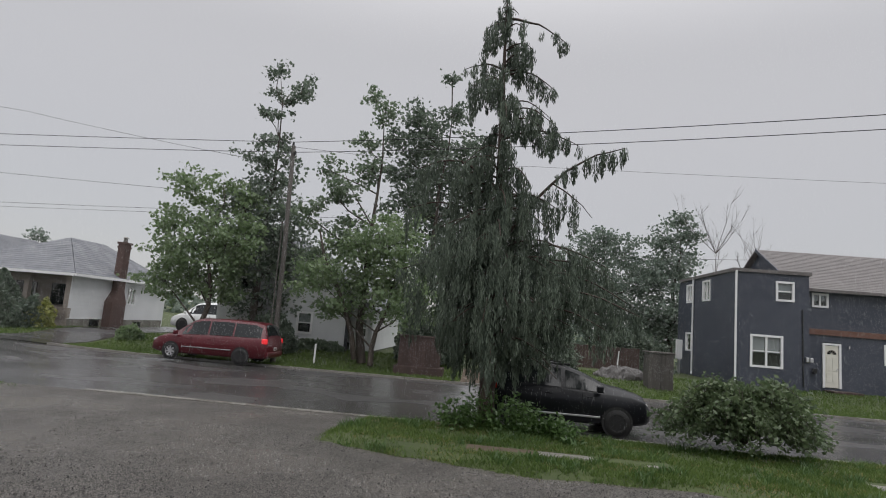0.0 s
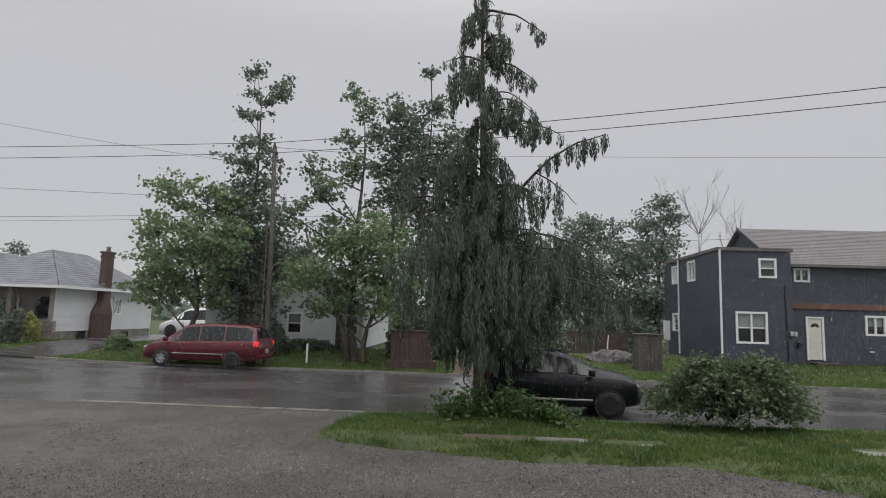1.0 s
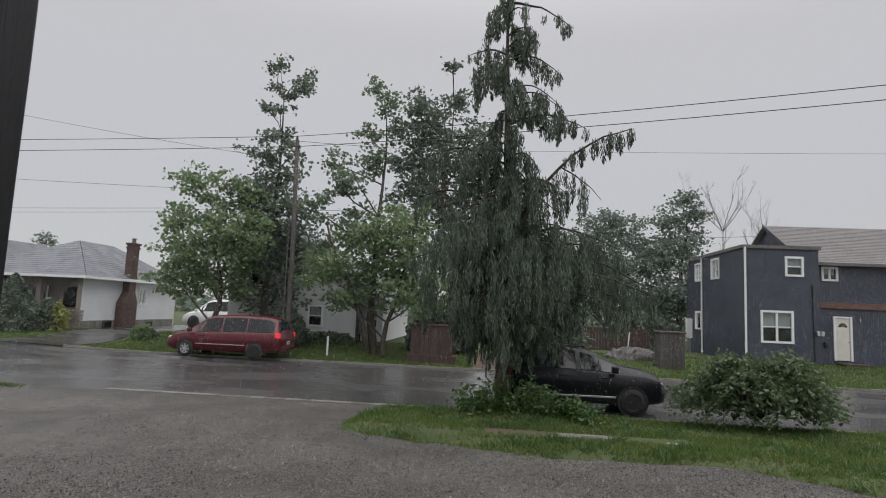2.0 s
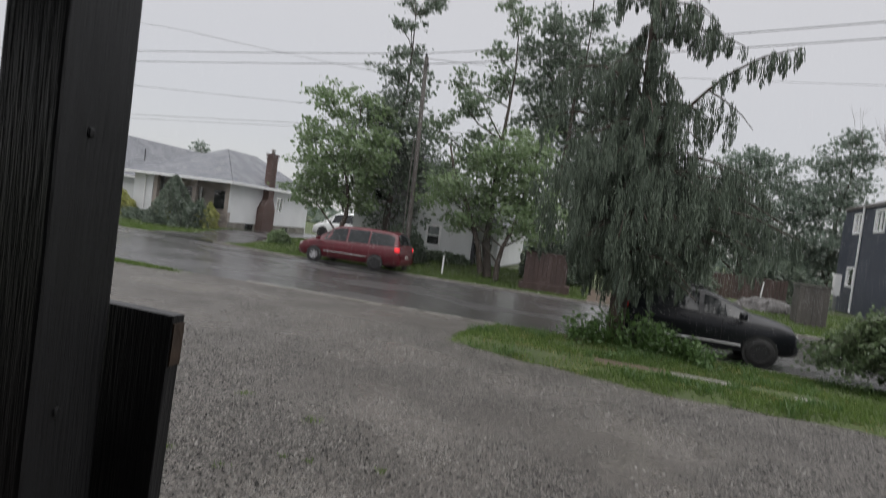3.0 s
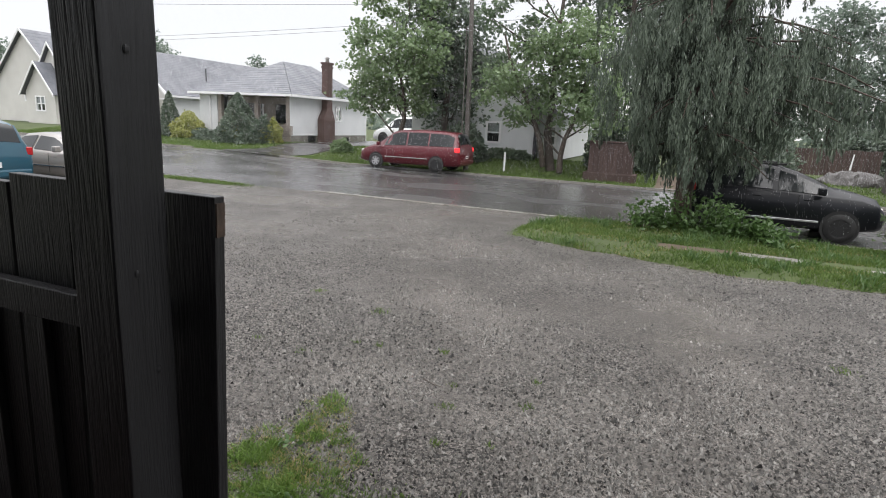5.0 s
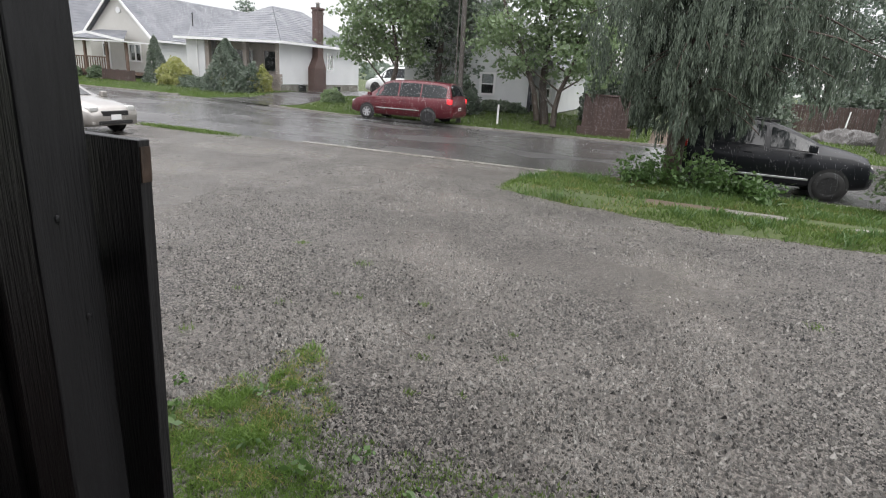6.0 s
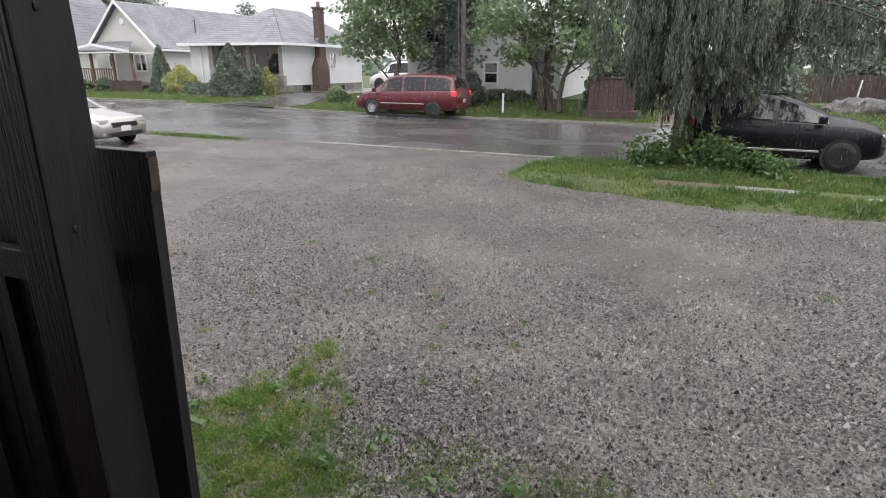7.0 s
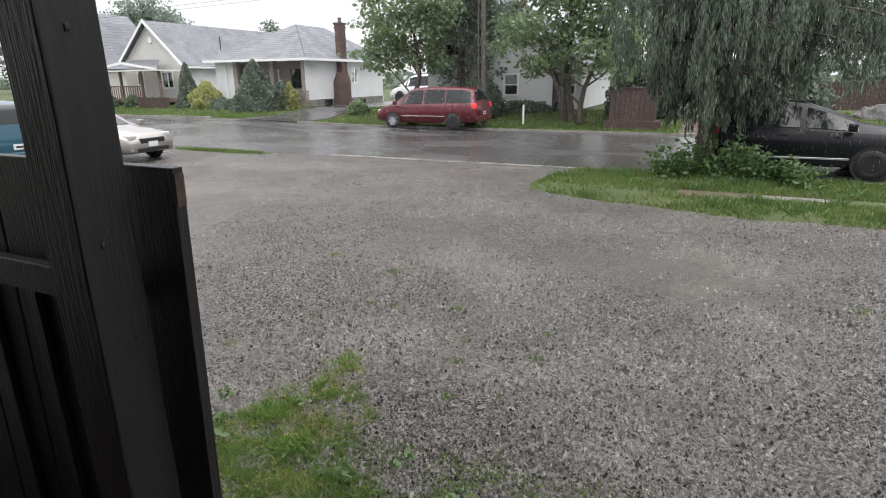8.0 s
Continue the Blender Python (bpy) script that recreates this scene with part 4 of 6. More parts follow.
litter = thing("torn_wrapper", (2.05, 3.65, 0.03), "thin torn strip of white plastic on the gravel", "litter")
v = [(2.0 + 0.02 * math.sin(k * 1.3), 3.55 + 0.035 * k, 0.035 + 0.008 * (k % 2)) for k in range(7)]
v = [p for q in v for p in (q, (q[0] + 0.012, q[1] + 0.004, q[2] + 0.004))]
pyd("strip", v, [(2 * k, 2 * k + 1, 2 * k + 3, 2 * k + 2) for k in range(6)], "trim", litter)


# ---- black fence and porch post ----
fence = thing("board_fence", (-0.6, 2.2, 0.0), "black-painted vertical board fence, wet and worn at its end", "fence")
x, k = 0.2, 0
while x > -2.6:
    w = 0.236
    top = 2.025 - (0.022 if k >= 3 else 0.0) - 0.004 * (k % 2)
    bm = boxed(x - w, x, 2.211, 2.243, 0.02, top, 0.003)
    for q in bm.verts:
        q.co.x += 0.03 * (q.co.z - 2.02)
    part("board", bm, "black", fence)
    x -= w + 0.012
    k += 1
bm = boxed(0.2005, 0.204, 2.214, 2.240, 1.93, 2.01)
for q in bm.verts:
    q.co.x += 0.03 * (q.co.z - 2.02)
part("board_end", bm, "rawwood", fence, "worn bare wood edge of the last board")
for z in (1.64, 0.5):
    part("rail", boxed(-2.7, -0.04, 2.172, 2.21, z, z + 0.09, 0.004), "black", fence)
for x in (-0.44, -0.69):
    part("batten", boxed(x - 0.02, x + 0.02, 2.19, 2.211, 0.6, 1.63, 0.003), "black", fence)
post = thing("porch_post", (0.035, 2.1, 0.0), "thick black-painted wooden porch post with cracks and knots", "post")
bm = boxed(-0.034, 0.101, 2.03, 2.168, 0.0, 3.6, 0.006)
bmesh.ops.subdivide_edges(bm, edges=[e for e in bm.edges if abs(e.verts[0].co.z - e.verts[1].co.z) > 1], cuts=40)
for q in bm.verts:
    q.co.x += 0.003 * noise.noise((q.co.z * 2.2, q.co.y * 30, 1.0))
    q.co.y += 0.003 * noise.noise((q.co.z * 2.6, q.co.x * 30, 5.0))
part("shaft", bm, "black", post)
for z, y in ((1.86, 2.08), (1.62, 2.12), (2.33, 2.09)):
    bm = bmesh.new()
    bmesh.ops.create_uvsphere(bm, u_segments=8, v_segments=5, radius=0.007, matrix=Matrix.Translation((0.103, y, z)) @ Matrix.Diagonal((0.5, 1, 1.4, 1)))
    part("knot", bm, "black", post)
# the unseen house behind the camera and its porch roof close the place
# wall and roof are added to take sky light off the fence's near faces
tagged(part("unseen_house_wall", boxed(-6, 9, -1.5, -1.3, -0.1, 3.6), "navy"), "unseen dark wall behind the porch, added to darken the fence", "wall", kind="structure")
tagged(part("unseen_porch_roof", boxed(-6, 9, -1.3, 1.75, 3.6, 3.75), "black"), "unseen dark porch roof, added to darken the fence", "ceiling", kind="structure")
tagged(part("porch_floor", boxed(-2.8, 6, -1.3, 1.75, 0.0, 0.62), "brownwood"), "raised wooden porch floor", "floor", kind="structure")


# ---- trees ----
def broadleaf(name, label, base, depth, clumps, material, seed, trunk=0.2, leaf=0.17, fill=520, fork=None, group="", reach=0.9):
    """A tree: tapered trunk, a limb to each clump (x, z, radius), twigs, and leaves in uneven bunches with gaps."""
    rng = np.random.default_rng(seed)
    t = thing(name, base, label, "tree", group)
    b = Vector(base)
    tops = sorted(clumps, key=lambda c: -c[1])
    peak = Vector((tops[0][0], depth, tops[0][1]))
    v, f = [], []
    line = [b.lerp(peak, s) + Vector((0.9 * noise.noise((s * 3.1, seed * 0.37, 0)), 0.6 * noise.noise((s * 3.1, seed * 0.37, 9)), 0)) * (s > 0) * (s < 1) for s in np.linspace(0, 1, 9)]
    if fork:
        for i, s in enumerate(np.linspace(0, 1, 9)):
            pull = smooth01(1 - abs(s - 0.35) / 0.5)
            line[i].x += (fork[0] - line[i].x) * pull * 0.8
    tube(v, f, line, [trunk * (1 - 0.95 * s) ** 1.5 + 0.01 for s in np.linspace(0, 1, 9)], 9)
    pts, sizes = [], []
    for n, (cx, cz, r) in enumerate(clumps):
        r *= 1.08
        c = Vector((cx, depth + rng.uniform(-1, 1) * reach, cz))
        i = min(range(1, 8), key=lambda k: abs(line[k].z - (cz - 0.9 - 0.35 * abs(cx - line[k].x))))
        a = line[i]
        mid = a.lerp(c, 0.5) + Vector((rng.normal(0, 0.15), rng.normal(0, 0.15), -0.12 * r))
        rad = trunk * (1 - 0.9 * i / 8) * 0.42
        tube(v, f, [a, mid, c, c + Vector((rng.normal(0, 0.2), 0, r * 0.7))], [rad, rad * 0.6 + 0.008, 0.02, 0.006], 6)
        bunches = max(6, int(20 * r * r))
        for _ in range(bunches):
            d = rng.normal(size=3)
            d /= np.linalg.norm(d)
            p = np.array(c) + d * r * rng.uniform(0.35, 1.3) * [1, 0.9, 0.85]
            if rng.random() < 0.5:
                tube(v, f, [c, Vector(p)], [0.014, 0.005], 4)
            m = max(6, int(fill * r * r / bunches))
            pts.append(p + rng.normal(size=(m, 3)) * [0.25, 0.25, 0.13] * min(1.3, 0.6 + r * 0.4))
            sizes.append(rng.uniform(0.6, 1.25, m) * leaf)
    pyd("trunk", v, f, "bark", t, "", True)
    leaves("crown", np.concatenate(pts), np.concatenate(sizes), material, t, rng, 0.25, 1.35)
    return t


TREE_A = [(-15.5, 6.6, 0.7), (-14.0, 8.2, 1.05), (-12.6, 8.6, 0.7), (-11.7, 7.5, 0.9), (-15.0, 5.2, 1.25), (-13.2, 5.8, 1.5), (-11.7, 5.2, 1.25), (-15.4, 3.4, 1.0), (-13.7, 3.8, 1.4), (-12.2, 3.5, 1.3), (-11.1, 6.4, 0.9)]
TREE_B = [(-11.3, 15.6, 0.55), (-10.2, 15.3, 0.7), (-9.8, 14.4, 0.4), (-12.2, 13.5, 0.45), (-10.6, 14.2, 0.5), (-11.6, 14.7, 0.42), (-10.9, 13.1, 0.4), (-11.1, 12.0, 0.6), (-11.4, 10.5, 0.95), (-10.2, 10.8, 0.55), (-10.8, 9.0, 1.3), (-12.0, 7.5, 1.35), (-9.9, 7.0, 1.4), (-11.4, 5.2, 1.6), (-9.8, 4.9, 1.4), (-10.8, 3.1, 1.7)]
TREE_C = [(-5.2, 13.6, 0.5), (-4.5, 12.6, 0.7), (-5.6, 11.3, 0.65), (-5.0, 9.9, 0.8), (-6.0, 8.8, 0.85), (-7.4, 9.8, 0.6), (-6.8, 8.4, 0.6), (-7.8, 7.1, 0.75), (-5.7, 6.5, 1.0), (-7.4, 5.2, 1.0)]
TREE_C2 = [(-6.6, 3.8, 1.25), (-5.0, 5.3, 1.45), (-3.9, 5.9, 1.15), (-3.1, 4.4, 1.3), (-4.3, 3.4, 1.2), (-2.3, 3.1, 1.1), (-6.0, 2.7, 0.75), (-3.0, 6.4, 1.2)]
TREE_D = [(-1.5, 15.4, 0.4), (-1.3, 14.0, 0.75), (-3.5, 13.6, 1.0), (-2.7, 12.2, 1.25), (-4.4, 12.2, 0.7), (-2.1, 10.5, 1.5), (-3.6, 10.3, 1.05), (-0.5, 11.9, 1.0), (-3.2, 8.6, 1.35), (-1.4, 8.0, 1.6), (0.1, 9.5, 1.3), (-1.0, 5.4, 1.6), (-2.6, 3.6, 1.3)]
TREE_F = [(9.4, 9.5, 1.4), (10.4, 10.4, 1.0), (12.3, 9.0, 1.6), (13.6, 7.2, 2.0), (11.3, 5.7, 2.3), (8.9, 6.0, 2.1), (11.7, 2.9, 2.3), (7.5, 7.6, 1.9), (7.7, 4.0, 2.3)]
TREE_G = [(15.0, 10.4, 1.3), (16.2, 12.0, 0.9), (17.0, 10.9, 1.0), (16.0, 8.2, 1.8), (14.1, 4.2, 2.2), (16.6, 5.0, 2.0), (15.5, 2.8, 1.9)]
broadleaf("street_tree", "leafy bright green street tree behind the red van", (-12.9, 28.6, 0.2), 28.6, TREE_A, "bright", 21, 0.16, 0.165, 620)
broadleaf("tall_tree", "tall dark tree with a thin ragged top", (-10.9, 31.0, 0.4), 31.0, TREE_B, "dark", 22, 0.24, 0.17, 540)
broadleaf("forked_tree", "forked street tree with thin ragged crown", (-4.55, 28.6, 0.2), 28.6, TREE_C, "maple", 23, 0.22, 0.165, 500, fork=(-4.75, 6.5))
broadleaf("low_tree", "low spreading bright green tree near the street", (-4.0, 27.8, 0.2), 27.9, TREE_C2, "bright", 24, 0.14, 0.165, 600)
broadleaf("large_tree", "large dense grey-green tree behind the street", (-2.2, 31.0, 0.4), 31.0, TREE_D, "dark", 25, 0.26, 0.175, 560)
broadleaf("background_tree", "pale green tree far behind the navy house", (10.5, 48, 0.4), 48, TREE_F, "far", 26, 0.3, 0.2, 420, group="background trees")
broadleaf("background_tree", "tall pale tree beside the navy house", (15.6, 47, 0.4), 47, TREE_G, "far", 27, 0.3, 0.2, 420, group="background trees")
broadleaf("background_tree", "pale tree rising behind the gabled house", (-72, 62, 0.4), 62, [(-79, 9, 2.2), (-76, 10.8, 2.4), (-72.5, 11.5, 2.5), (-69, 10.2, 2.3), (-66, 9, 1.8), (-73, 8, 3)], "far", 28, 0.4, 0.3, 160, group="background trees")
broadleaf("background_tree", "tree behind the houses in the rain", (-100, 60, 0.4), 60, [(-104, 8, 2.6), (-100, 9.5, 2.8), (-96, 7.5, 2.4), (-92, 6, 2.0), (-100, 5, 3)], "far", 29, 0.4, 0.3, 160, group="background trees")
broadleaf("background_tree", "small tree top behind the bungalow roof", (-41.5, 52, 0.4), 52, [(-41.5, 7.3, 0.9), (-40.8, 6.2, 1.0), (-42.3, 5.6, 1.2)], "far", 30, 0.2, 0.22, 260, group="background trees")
# leaning dark limb of the forked tree's neighbour
v, f = [], []
tube(v, f, [(-5.4, 28.0, 2.4), (-5.9, 28.0, 3.6), (-6.7, 27.9, 5.0), (-7.1, 27.9, 6.4)], [0.12, 0.1, 0.08, 0.04], 7)
tube(v, f, [(-4.9, 28.3, 0.4), (-5.1, 28.1, 1.6), (-5.4, 28.0, 2.45)], [0.15, 0.13, 0.12], 7)
limb = thing("leaning_tree", (-4.9, 28.3, 0.2), "dark leaning bare trunk among the street trees", "tree")
pyd("trunk", v, f, "bark", limb, "", True)


def bare_tree(at, height, seed, label):
    rng = random.Random(seed)
    t = thing("bare_tree", at, label, "tree", "bare trees")
    v, f = [], []

    def grow(p, d, length, r, level):
        pts, n = [p], 5
        for _ in range(n):
            d = (d + Vector((rng.gauss(0, 0.05), rng.gauss(0, 0.05), 0.05))).normalized()
            pts.append(pts[-1] + d * length / n)
        tube(v, f, pts, [r * (1 - 0.75 * k / n) for k in range(n + 1)], 5)
        if level < 3:
            for _ in range(11 if level == 0 else 6):
                k = rng.randint(2 if level == 0 else 1, n)
                out = (d + Vector((rng.gauss(0, 0.55), rng.gauss(0, 0.55), rng.uniform(0.0, 0.4)))).normalized()
                grow(pts[k], out, length * rng.uniform(0.28, 0.45), r * 0.42, level + 1)

    grow(Vector(at), Vector((0, 0, 1)), height, 0.06, 0)
    pyd("trunk", v, f, "bark", t, "", True)


bare_tree((17.9, 43.5, 0.4), 8.8, 3, "tall bare thin tree behind the navy house")
bare_tree((20.4, 43.5, 0.4), 7.2, 6, "smaller bare thin tree behind the navy house")


# the weeping cedar on the verge
def weeping_cedar(bx=1.31, by=15.25):
    rng = np.random.default_rng(40)
    t = thing("weeping_cedar", (bx, by, 0), "tall weeping cedar with drooping dark green sprays", "tree")
    v, f = [], []
    line = [Vector((bx + 0.05 * math.sin(s * 5) - 0.12 * s, by + 0.05 * math.sin(s * 4), 11.5 * s)) for s in np.linspace(0, 1, 14)]
    tube(v, f, line, [0.20 * (1 - s) ** 1.1 + 0.012 for s in np.linspace(0, 1, 14)], 11)
    pts, sizes = [], []

    def strand(p, length, dense=1.0, size=0.05):
        zmin = 1.0 + 0.5 * max(0.0, abs(p[0] - bx) - 0.45)
        clump = noise.noise((p[0] * 1.9, p[1] * 1.9, p[2] * 1.2))
        if clump < -0.28:
            return
        length = min(length * (0.75 + 1.0 * max(-0.3, clump)), p[2] - zmin + 0.3 * clump)
        if length < 0.12:
            return
        n = max(6, int(length / 0.0085 * dense))
        s = rng.random(n) ** 0.85
        spread = 0.042 * np.sin(np.pi * np.clip(s * 0.85 + 0.12, 0, 1)) + 0.008
        q = np.stack([p[0] + rng.normal(0, 1, n) * spread, p[1] + rng.normal(0, 1, n) * spread, p[2] - s * length], 1)
        pts.append(q)
        sizes.append(rng.uniform(0.5, 1.15, n) * size * 0.5)

    def limb(start, end, rise, every, lmin, lmax, r=0.04, skip=0.0):
        start, end = Vector(start), Vector(end)
        path = []
        for s in np.linspace(0, 1, 9):
            q = start.lerp(end, s)
            q.z += rise * math.sin(math.pi * s) + 0.04 * noise.noise((q.x * 3, q.y * 3, q.z * 3))
            path.append(q)
        tube(v, f, path, [r * (1 - 0.85 * s) + 0.004 for s in np.linspace(0, 1, 9)], 5)
        total = (end - start).length
        for s in np.arange(0.2 if start.z > 6 else 0.1, 1.0, every / max(total, 0.1)):
            if rng.random() < skip:
                continue
            k = min(7, int(s * 8))
            q = path[k].lerp(path[k + 1], s * 8 - k)
            side = Vector((rng.normal(0, 0.09), rng.normal(0, 0.09), 0))
            strand(q + side, rng.uniform(lmin, lmax) * (0.75 + 0.5 * s), 1.15 if q.z < 6 else 1.25, 0.052 if q.z < 6 else 0.06)
        strand(end, lmax * 0.7, 1.4, 0.06)

    z = 1.75
    while z < 11.0:
        u = z / 11.0
        full = 2.75 * (1 - u) ** 0.55 * (0.86 if z < 3 else 1.0)
        for _ in range(5 if z < 5.0 else 4 if z < 5.8 else 2):
            a = rng.uniform(0, 2 * math.pi)
            length = full * rng.uniform(0.35 if z < 6.2 else 0.6, 1.0 if z < 6.2 else 1.15) * (0.8 if math.cos(a) < 0 else 1.0)
            s = Vector((bx - 0.12 * u, by, z))
            e = s + Vector((math.cos(a) * length, math.sin(a) * length * 0.85, length * rng.uniform(-0.42, 0.02) if z > 3 else length * rng.uniform(-0.2, 0.1)))
            if z < 6.2:
                limb(s, e, 0.25 * length * rng.uniform(0.4, 1), 0.075, 0.35, min(1.0, max(0.45, z - 1.5)), 0.03)
            else:
                limb(s, e, 0.22 * length, 0.08, 0.25, 0.8, 0.022, 0.12)
        z += 0.21 if z < 6.2 else 0.29
    # dense inner curtain of the lower crown
    for _ in range(480):
        a, r = rng.uniform(0, 2 * math.pi), 2.2 * math.sqrt(rng.random())
        zz = rng.uniform(2.4 + 0.25 * r, 6.0 - r * 0.8)
        strand((bx + r * math.cos(a) * 1.05, by + r * math.sin(a) * 0.8, zz), max(0.25, min(rng.uniform(0.5, 1.2), zz - 1.0 - 0.5 * r)), 0.9, 0.05)
    for _ in range(120):
        a, r = rng.uniform(0, 2 * math.pi), rng.uniform(0.3, 0.9)
        strand((bx + r * math.cos(a), by + r * math.sin(a), rng.uniform(1.6, 2.2)), rng.uniform(0.4, 0.9), 1.0, 0.055)
    # the long arms that stand out of the crown
    limb((bx + 0.2, by, 4.7), (4.35, by + 0.1, 7.15), 0.55, 0.10, 0.30, 0.62, 0.05)
    limb((2.6, by, 6.1), (3.6, by, 5.3), 0.1, 0.08, 0.5, 1.2, 0.02)
    limb((bx - 0.05, by, 10.45), (2.75, by, 9.85), 0.16, 0.07, 0.25, 0.45, 0.035)
    limb((bx - 0.05, by, 9.0), (0.2, by, 9.0), 0.18, 0.08, 0.2, 0.5, 0.03)
    limb((bx - 0.05, by, 8.9), (2.5, by, 8.55), 0.25, 0.08, 0.2, 0.5, 0.03)
    limb((bx, by, 7.2), (3.2, by, 7.1), 0.3, 0.09, 0.25, 0.55, 0.035)
    limb((bx, by, 3.5), (4.6, by + 0.3, 3.3), 0.5, 0.09, 0.35, 0.8, 0.05)
    limb((bx, by, 3.0), (4.7, by - 0.5, 2.95), 0.5, 0.08, 0.4, 1.0, 0.045)
    limb((bx, by, 2.6), (3.9, by - 0.7, 2.6), 0.4, 0.08, 0.3, 0.9, 0.04)
    limb((bx, by, 3.8), (4.3, by + 0.7, 3.9), 0.4, 0.08, 0.4, 1.0, 0.045)
    limb((bx, by, 2.9), (4.3, by - 0.2, 2.75), 0.4, 0.09, 0.3, 0.7, 0.045)
    limb((bx, by, 4.2), (4.0, by, 4.1), 0.4, 0.09, 0.3, 0.8, 0.045)
    limb((bx, by, 3.5), (-1.0, by, 3.7), 0.4, 0.08, 0.4, 0.9, 0.045)
    limb((bx, by, 4.8), (-1.0, by + 0.2, 5.3), 0.4, 0.09, 0.4, 0.9, 0.05)
    limb((bx, by, 5.8), (-0.8, by, 6.3), 0.5, 0.09, 0.3, 0.8, 0.05)
    for s in np.arange(0.84, 1.0, 0.006):
        strand((bx - 0.12 * s + rng.normal(0, 0.06), by + rng.normal(0, 0.06), 11.5 * s), rng.uniform(0.2, 0.5), 1.0, 0.05)
    pyd("trunk", v, f, "cedar_bark", t, "red-brown stringy bark", True)
    leaves("crown", np.concatenate(pts), np.concatenate(sizes), "cedar", t, rng, 3.6, 5.2)


weeping_cedar()


def shrub(name, label, at, rx, ry, h, n, size, material, seed, cone=False, group="", droop=0.3):
    """A dense shrub: short stems and a shell of small leaves, uneven outside. cone: pointed."""
    rng = np.random.default_rng(seed)
    t = thing(name, at, label, "shrub", group)
    d = rng.normal(size=(n, 3))
    d /= np.linalg.norm(d, axis=1)[:, None]
    d[:, 2] = np.abs(d[:, 2])
    rad = rng.uniform(0.55, 1.02, n) ** 0.5
    lump = np.array([0.86 + 0.3 * noise.noise((p[0] * 2.6 + seed, p[1] * 2.6, p[2] * 2.6)) for p in d])
    if cone:
        s = rng.random(n) ** 1.4
        a = rng.uniform(0, 2 * math.pi, n)
        r = (1 - s) ** 0.7 * rad * (0.9 + 0.25 * np.sin(a * 5 + s * 9))
        p = np.stack([at[0] + rx * r * np.cos(a), at[1] + ry * r * np.sin(a), at[2] + 0.05 + s * h], 1)
    else:
        p = np.array(at) + d * [rx, ry, h] * (rad * lump)[:, None] + [0, 0, 0.04]
    v, f = [], []
    for k in range(7):
        a = k * 0.9
        tube(v, f, [at, (at[0] + rx * 0.3 * math.cos(a), at[1] + ry * 0.3 * math.sin(a), at[2] + h * 0.4), (at[0] + rx * 0.55 * math.cos(a), at[1] + ry * 0.55 * math.sin(a), at[2] + h * 0.7)] if not cone else [at, (at[0], at[1], at[2] + h * 0.5), (at[0] + 0.05 * math.cos(a), at[1], at[2] + h * 0.9)], [0.025, 0.015, 0.006], 5)
    pyd("stem", v, f, "bark", t, "", True)
    leaves("foliage", p, rng.uniform(0.6, 1.2, n) * size, material, t, rng, droop, 1.5)


shrub("pointed_cedar", "dark pointed evergreen shrub beside the porch", (-32.0, 31.2, 0.4), 0.85, 0.85, 3.0, 3600, 0.12, "dark", 51, True)
shrub("yellow_shrub", "round yellow-green variegated shrub", (-30.1, 31.0, 0.35), 1.5, 1.1, 1.75, 4600, 0.12, "yellow", 52)
shrub("pointed_cedar", "dark pointed evergreen in front of the porch", (-25.2, 30.4, 0.3), 1.75, 1.2, 3.1, 8200, 0.12, "dark", 53, True)
shrub("evergreen_shrub", "dark rounded evergreen shrub at the porch", (-23.9, 30.5, 0.3), 1.45, 0.9, 2.2, 3600, 0.12, "dark", 54)
shrub("yellow_shrub", "yellow-green variegated shrub at the porch corner", (-23.1, 30.9, 0.3), 0.95, 0.7, 1.7, 3000, 0.12, "yellow", 55)
shrub("yellow_shrub", "yellow-green variegated shrub behind evergreens", (-26.5, 31.2, 0.3), 1.0, 0.6, 1.9, 2600, 0.12, "yellow", 56)
shrub("low_juniper", "low spreading dark juniper before the porch", (-28.0, 30.7, 0.3), 1.9, 0.8, 0.85, 3400, 0.11, "dark", 57)
shrub("driveway_shrub", "small green shrub beside the driveway", (-17.0, 29.6, 0.25), 0.8, 0.7, 0.85, 2000, 0.11, "bright", 58)
shrub("dark_shrub", "dark shrub under the street trees", (-9.5, 29.6, 0.3), 1.6, 1.0, 2.0, 3600, 0.14, "dark", 59)
shrub("dark_shrub", "dark hedge shrub behind the forked tree", (-1.6, 30.2, 0.4), 2.0, 1.2, 2.6, 4200, 0.15, "dark", 60)
shrub("dark_shrub", "dark undergrowth behind the cedar", (3.6, 33.0, 0.5), 3.0, 1.5, 3.0, 5200, 0.17, "dark", 61)
shrub("dark_shrub", "dark undergrowth beside the navy house", (10.5, 38.0, 0.5), 2.8, 1.5, 2.6, 4600, 0.18, "dark", 62)
shrub("foundation_hedge", "low clipped hedge along the white house", (-7.6, 31.2, 0.45), 1.7, 0.45, 0.65, 2400, 0.1, "maple", 63)
shrub("porch_shrub", "small green shrub before the porch", (-37.2, 30.7, 0.4), 0.8, 0.6, 0.95, 1800, 0.12, "maple", 64)
shrub("porch_shrub", "small green shrub before the porch", (-39.6, 30.8, 0.4), 0.7, 0.6, 0.85, 1600, 0.12, "maple", 65)


